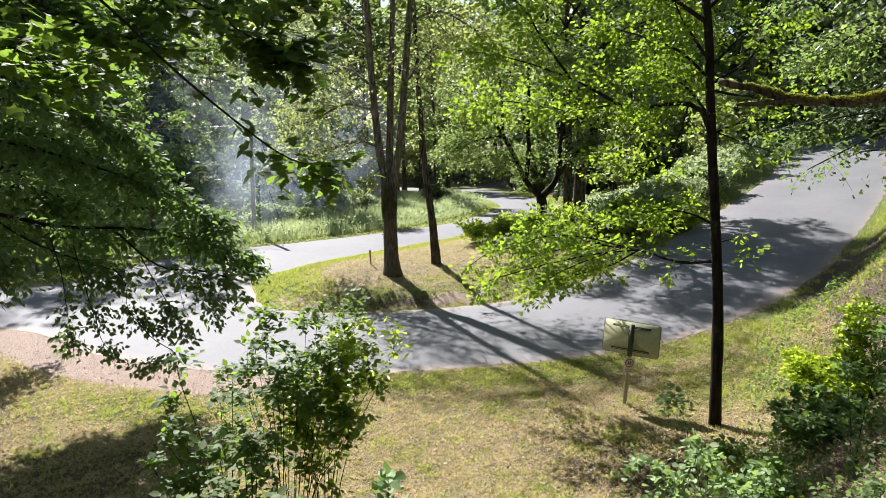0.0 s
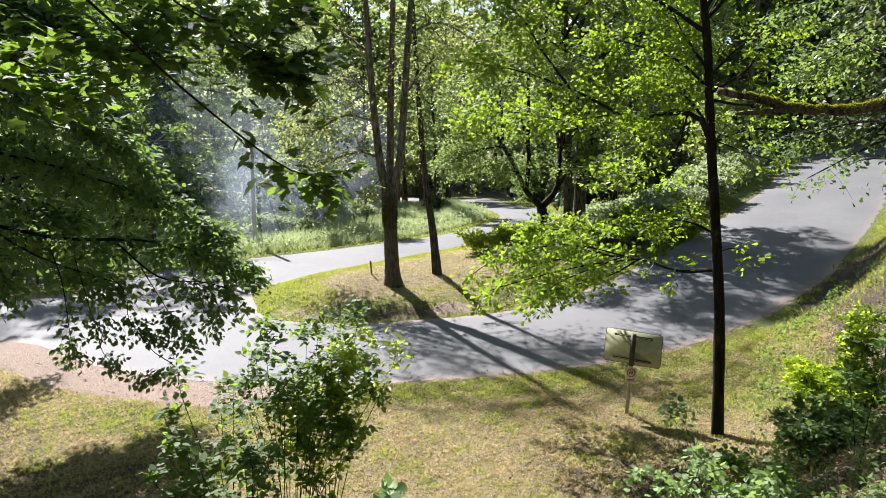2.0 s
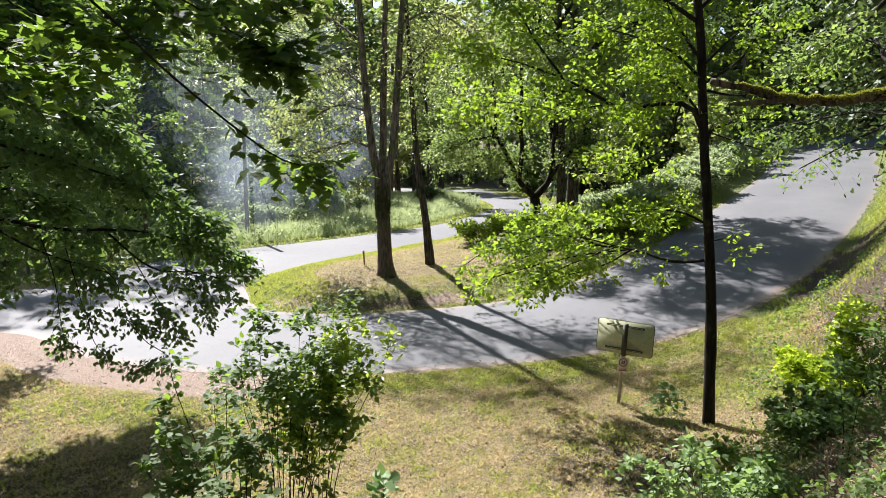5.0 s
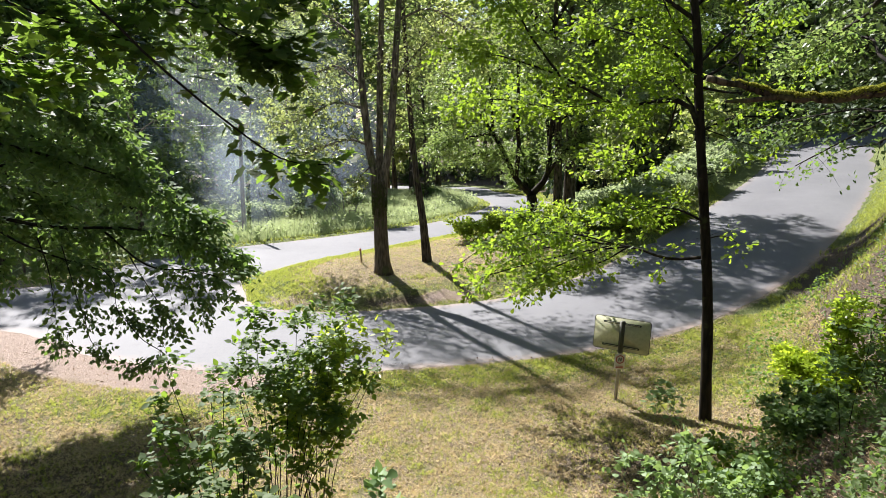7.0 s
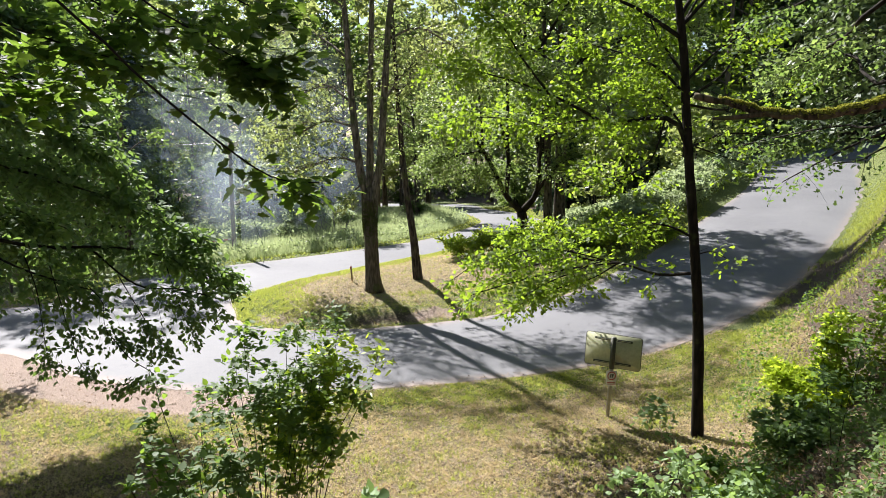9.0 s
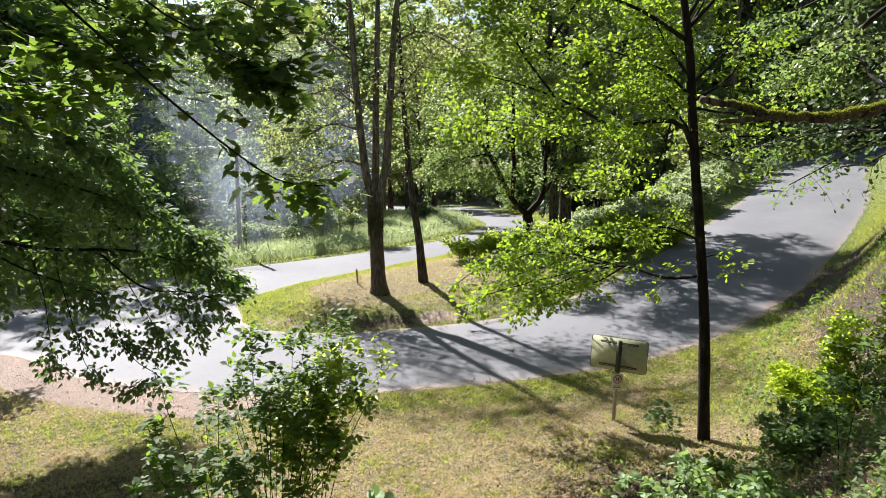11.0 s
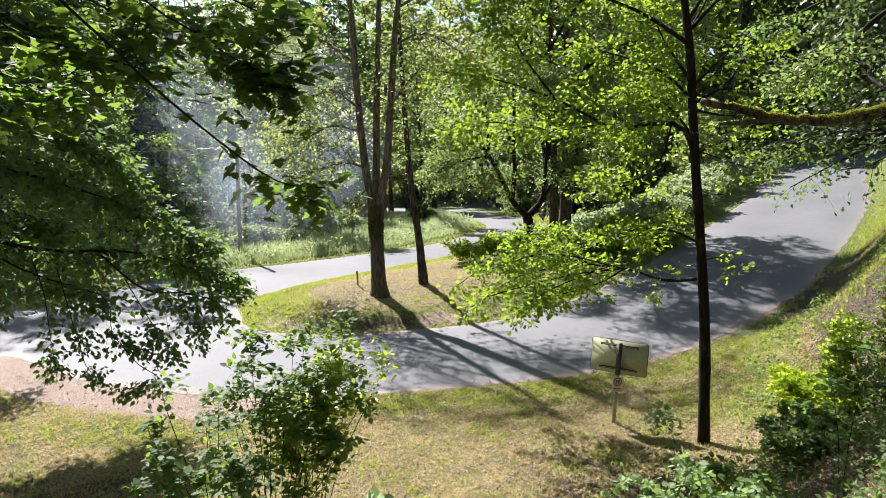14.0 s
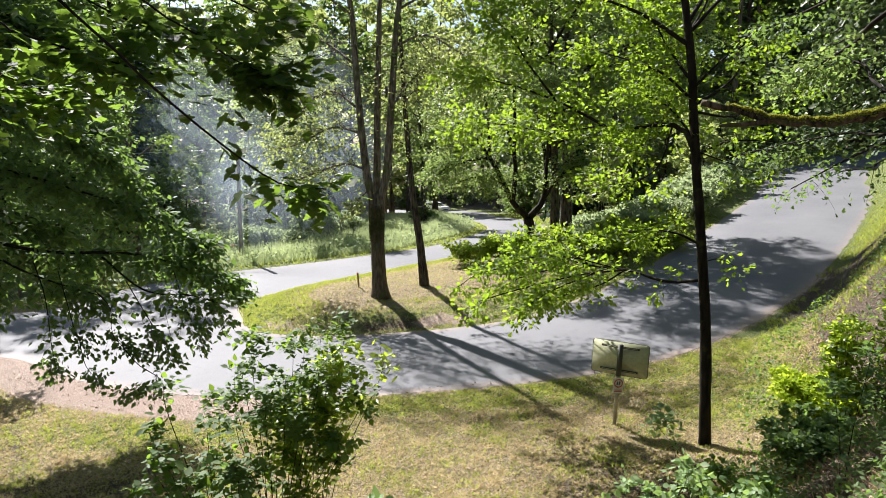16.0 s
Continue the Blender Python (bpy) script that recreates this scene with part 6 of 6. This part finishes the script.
# ---- the white car that comes up the valley ----
def car():
    ob = thing("white_car", (-30, 121, -6), "white estate car driving up the valley road", "car")
    paint = plain_material("white_paint", (0.75, 0.75, 0.74), 0.25, 0.0, 0.05)
    glass, gn, gl, gb = material("car_glass")
    gb.inputs["Base Color"].default_value, gb.inputs["Roughness"].default_value = (0.02, 0.025, 0.03, 1), 0.05
    rubber, alloy = plain_material("tyre_rubber", (0.02, 0.02, 0.02), 0.8), plain_material("alloy_rim", (0.45, 0.45, 0.46), 0.3, 0.8)
    lamp, red, dark = plain_material("headlight_glass", (0.7, 0.7, 0.68), 0.1), plain_material("tail_red", (0.35, 0.02, 0.02), 0.2), plain_material("dark_trim", (0.03, 0.03, 0.03), 0.5)
    bm = bmesh.new()
    side = [(2.2, 0.35), (2.25, 0.62), (2.0, 0.86), (1.05, 0.98), (0.3, 1.42), (-0.4, 1.5), (-1.5, 1.46), (-2.05, 1.05), (-2.2, 0.9), (-2.22, 0.4), (-2.1, 0.28), (2.1, 0.26)]
    rows = []
    for y, k in ((-0.88, 0.0), (-0.8, 1.0), (0.8, 1.0), (0.88, 0.0)):
        rows.append([bm.verts.new((x, y * (0.86 if z > 1.2 else 1.0), z + (0.02 * k if z > 0.8 else 0))) for x, z in side])
    n = len(side)
    for a, c in zip(rows[:-1], rows[1:]):
        for i in range(n):
            bm.faces.new((a[i], a[(i + 1) % n], c[(i + 1) % n], c[i]))
    bm.faces.new(rows[0][::-1])
    bm.faces.new(rows[-1])
    bmesh.ops.recalc_face_normals(bm, faces=bm.faces[:])
    bmesh.ops.bevel(bm, geom=bm.edges[:], offset=0.04, segments=2, affect="EDGES")
    me = bpy.data.meshes.new("body")
    bm.to_mesh(me)
    bm.free()
    me.materials.append(paint)
    body = part("body", me, ob)
    for s in (-1, 1):
        for x, w, lean in ((0.28, 0.75, 14), (-0.58, 0.85, 0), (-1.4, 0.6, -8)):
            p = part("side_window", rounded_board("side_window", w, 0.36, 0.02, 0.05, glass), body, "dark side window")
            p.matrix_basis = pose(x, s * 0.835, 1.2, s * 10, 0, 0)
        part("mirror", rounded_board("mirror", 0.14, 0.13, 0.2, 0.04, paint), body).matrix_basis = pose(0.75, s * 0.97, 1.02)
        part("headlight", rounded_board("headlight", 0.36, 0.16, 0.05, 0.03, lamp), body, "clear headlight").matrix_basis = pose(2.17, s * 0.62, 0.68, 0, 0, 90)
        part("tail_light", rounded_board("tail_light", 0.22, 0.3, 0.05, 0.03, red), body, "red tail light").matrix_basis = pose(-2.2, s * 0.7, 0.86, 0, 0, 90)
    part("windscreen", rounded_board("windscreen", 1.35, 0.72, 0.02, 0.08, glass), body, "dark windscreen").matrix_basis = pose(0.72, 0, 1.235, 0, 0, 90) @ pose(0, 0, 0, 59, 0, 0)
    part("grille", rounded_board("grille", 0.95, 0.14, 0.04, 0.03, dark), body, "dark grille").matrix_basis = pose(2.25, 0, 0.48, 0, 0, 90)
    wheels = []
    for x in (1.35, -1.35):
        for s in (-1, 1):
            w = new("wheel")
            w.parent = ob
            w.matrix_basis = pose(x, s * 0.8, 0.31)
            t = Shape()
            tube(t, [(0, -0.1, 0), (0, -0.085, 0), (0, 0.085, 0), (0, 0.1, 0)], 0.31, 0.31, 24)
            part("tyre", t.mesh("tyre", rubber, True), w)
            t = Shape()
            for k in range(5):
                a = k * 2 * math.pi / 5
                tube(t, [(0.03 * math.cos(a), s * 0.105, 0.03 * math.sin(a)), (0.2 * math.cos(a), s * 0.105, 0.2 * math.sin(a))], 0.03, 0.022, 6)
            part("rim", t.mesh("rim", alloy, True), w, "five-spoked alloy rim")
            wheels.append(w)
    return ob, wheels


# ---- drifting smoke in the hollow behind the pole ----
def smoke_material():
    m, n, l, b = material("thin_smoke")
    tc, g = n.new("ShaderNodeTexCoord"), n.new("ShaderNodeTexGradient")
    g.gradient_type = "SPHERICAL"
    l.new(tc.outputs["Object"], g.inputs["Vector"])
    info, off = n.new("ShaderNodeObjectInfo"), n.new("ShaderNodeVectorMath")
    off.operation = "ADD"
    sc = n.new("ShaderNodeVectorMath")
    sc.operation = "SCALE"
    sc.inputs[3].default_value = 37.0
    l.new(info.outputs["Random"], sc.inputs[0])
    l.new(tc.outputs["Object"], off.inputs[0])
    l.new(sc.outputs[0], off.inputs[1])
    t = n.new("ShaderNodeTexNoise")
    t.inputs["Scale"].default_value, t.inputs["Detail"].default_value = 1.1, 3
    l.new(off.outputs[0], t.inputs["Vector"])
    k, s = n.new("ShaderNodeMath"), n.new("ShaderNodeMath")
    k.operation = s.operation = "MULTIPLY"
    l.new(ramp(n, l, g.outputs["Fac"], 0.0, 0.8), k.inputs[0])
    l.new(ramp(n, l, t.outputs[0], 0.0, 0.8), k.inputs[1])
    l.new(k.outputs[0], s.inputs[0])
    s.inputs[1].default_value = 0.26
    d, tl, add, tr, mix = (n.new(v) for v in ("ShaderNodeBsdfDiffuse", "ShaderNodeBsdfTranslucent", "ShaderNodeMixShader", "ShaderNodeBsdfTransparent", "ShaderNodeMixShader"))
    d.inputs[0].default_value = tl.inputs[0].default_value = (0.62, 0.73, 0.88, 1)
    l.new(d.outputs[0], add.inputs[1])
    l.new(tl.outputs[0], add.inputs[2])
    l.new(s.outputs[0], mix.inputs[0])
    l.new(tr.outputs[0], mix.inputs[1])
    l.new(add.outputs[0], mix.inputs[2])
    l.new(mix.outputs[0], n["Material Output"].inputs[0])
    return m


def smoke():
    """A bank of thin curved veils, each of which drifts by itself."""
    r = np.random.default_rng(31)
    mat = smoke_material()
    ob = thing("smoke", (-12.0, 38.0, 0.0), "thin bluish smoke drifting before the dark wood", "smoke")
    rad, ang = np.meshgrid(np.linspace(0.0, 1.0, 8), np.arange(28) * 2 * math.pi / 28, indexing="ij")
    gx, gz = rad * np.cos(ang), rad * np.sin(ang)
    i, j = np.meshgrid(np.arange(7), np.arange(28), indexing="ij")
    j2 = (j + 1) % 28
    quads = np.stack([i * 28 + j, i * 28 + j2, (i + 1) * 28 + j2, (i + 1) * 28 + j], -1).reshape(-1, 4)
    puffs = []
    for x, y, z, w, h in ((2.2, -3.4, 2.4, 2.8, 3.2), (-5.0, 3.0, 6.0, 4.0, 6.0), (4.2, 2.5, 2.2, 3.2, 2.8), (-0.6, 4.0, 4.0, 3.8, 5.0), (3.2, 5.5, 6.0, 4.2, 6.0), (1.2, 7.0, 2.0, 6.5, 3.0), (5.6, 8.0, 4.0, 4.0, 4.6)):
        s = Shape()
        deep = 0.2 * np.sin(2.1 * gx + r.uniform(0, 6)) * np.cos(1.7 * gz + r.uniform(0, 6))
        s.add(np.stack([gx, deep, gz], -1), [quads])
        p = part("puff", s.mesh("puff", mat, True), ob)
        p.scale = (w, 2.0, h)
        p.location = (x, y, z)
        puffs.append((p, (x, y, z), r.uniform(-8, 8), r.uniform(-0.06, 0.06), r.uniform(0.04, 0.14)))
    return puffs


CAR, WHEELS = car()
PUFFS = smoke()


# ---- what moves ----
def motions():
    # the car: it follows the road's middle, a little to its right
    line = curve_points([(-56, 118, -6.6), (-28, 115, -5.7), (-12.2, 112.5, -5.1), (-3.5, 110.2, -4.9), (2.0, 106.2, -4.6), (3.9, 98, -3.9)], 400)
    line[:, 2] = road_level(line[:, 0], line[:, 1]) + 0.045
    far = np.concatenate([[0], np.cumsum(np.linalg.norm(np.diff(line, axis=0), axis=1))])
    def spot(d):
        i = min(max(int(np.searchsorted(far, d)) - 1, 0), len(line) - 2)
        return line[i] + (d - far[i]) / (far[i + 1] - far[i]) * (line[i + 1] - line[i])
    speed = 13.0                          # metres a second
    reached = float(np.interp(0.85, line[:, 0], far))     # how far along it is at the end
    rows, turns = [], []
    for t in [0.0, 12.0] + [12.25 + 0.25 * k for k in range(16)]:
        d = max(1.0, reached - speed * (16.0 - t))
        p, q = spot(d), spot(d + 1.5)
        rows.append((t, pose(*p, 0, 0, math.degrees(math.atan2(q[1] - p[1], q[0] - p[0])))))
    walk(CAR, rows)
    # wheels roll; each row turns less than a quarter
    for w in WHEELS:
        at = w.location.copy()
        walk(w, [(0.0, pose(*at)), (12.4, pose(*at))] + [(12.5 + 0.03 * k, pose(*at, 0, 70.0 * k, 0)) for k in range(1, 117)])
    # the hanging twigs swing a little in the wind, more in the first seconds
    for hang, at, phase in SWAYS:
        rows = []
        for k in range(33):
            t = 0.5 * k
            gust = 1.1 if t < 3 else 0.45
            rows.append((t, pose(*at, gust * math.sin(1.9 * t + phase), gust * math.sin(1.5 * t + 0.7 * phase + 1), 0)))
        walk(hang, rows)
    # the smoke drifts slowly to the right and rises
    for p, at, turn, side, rise in PUFFS:
        walk(p, [(t, pose(at[0] + (0.07 + side) * t, at[1], at[2] + 0.5 * rise * t, 0, turn * t / 16, 0)) for t in (0.0, 4.0, 8.0, 12.0, 16.0)])


motions()
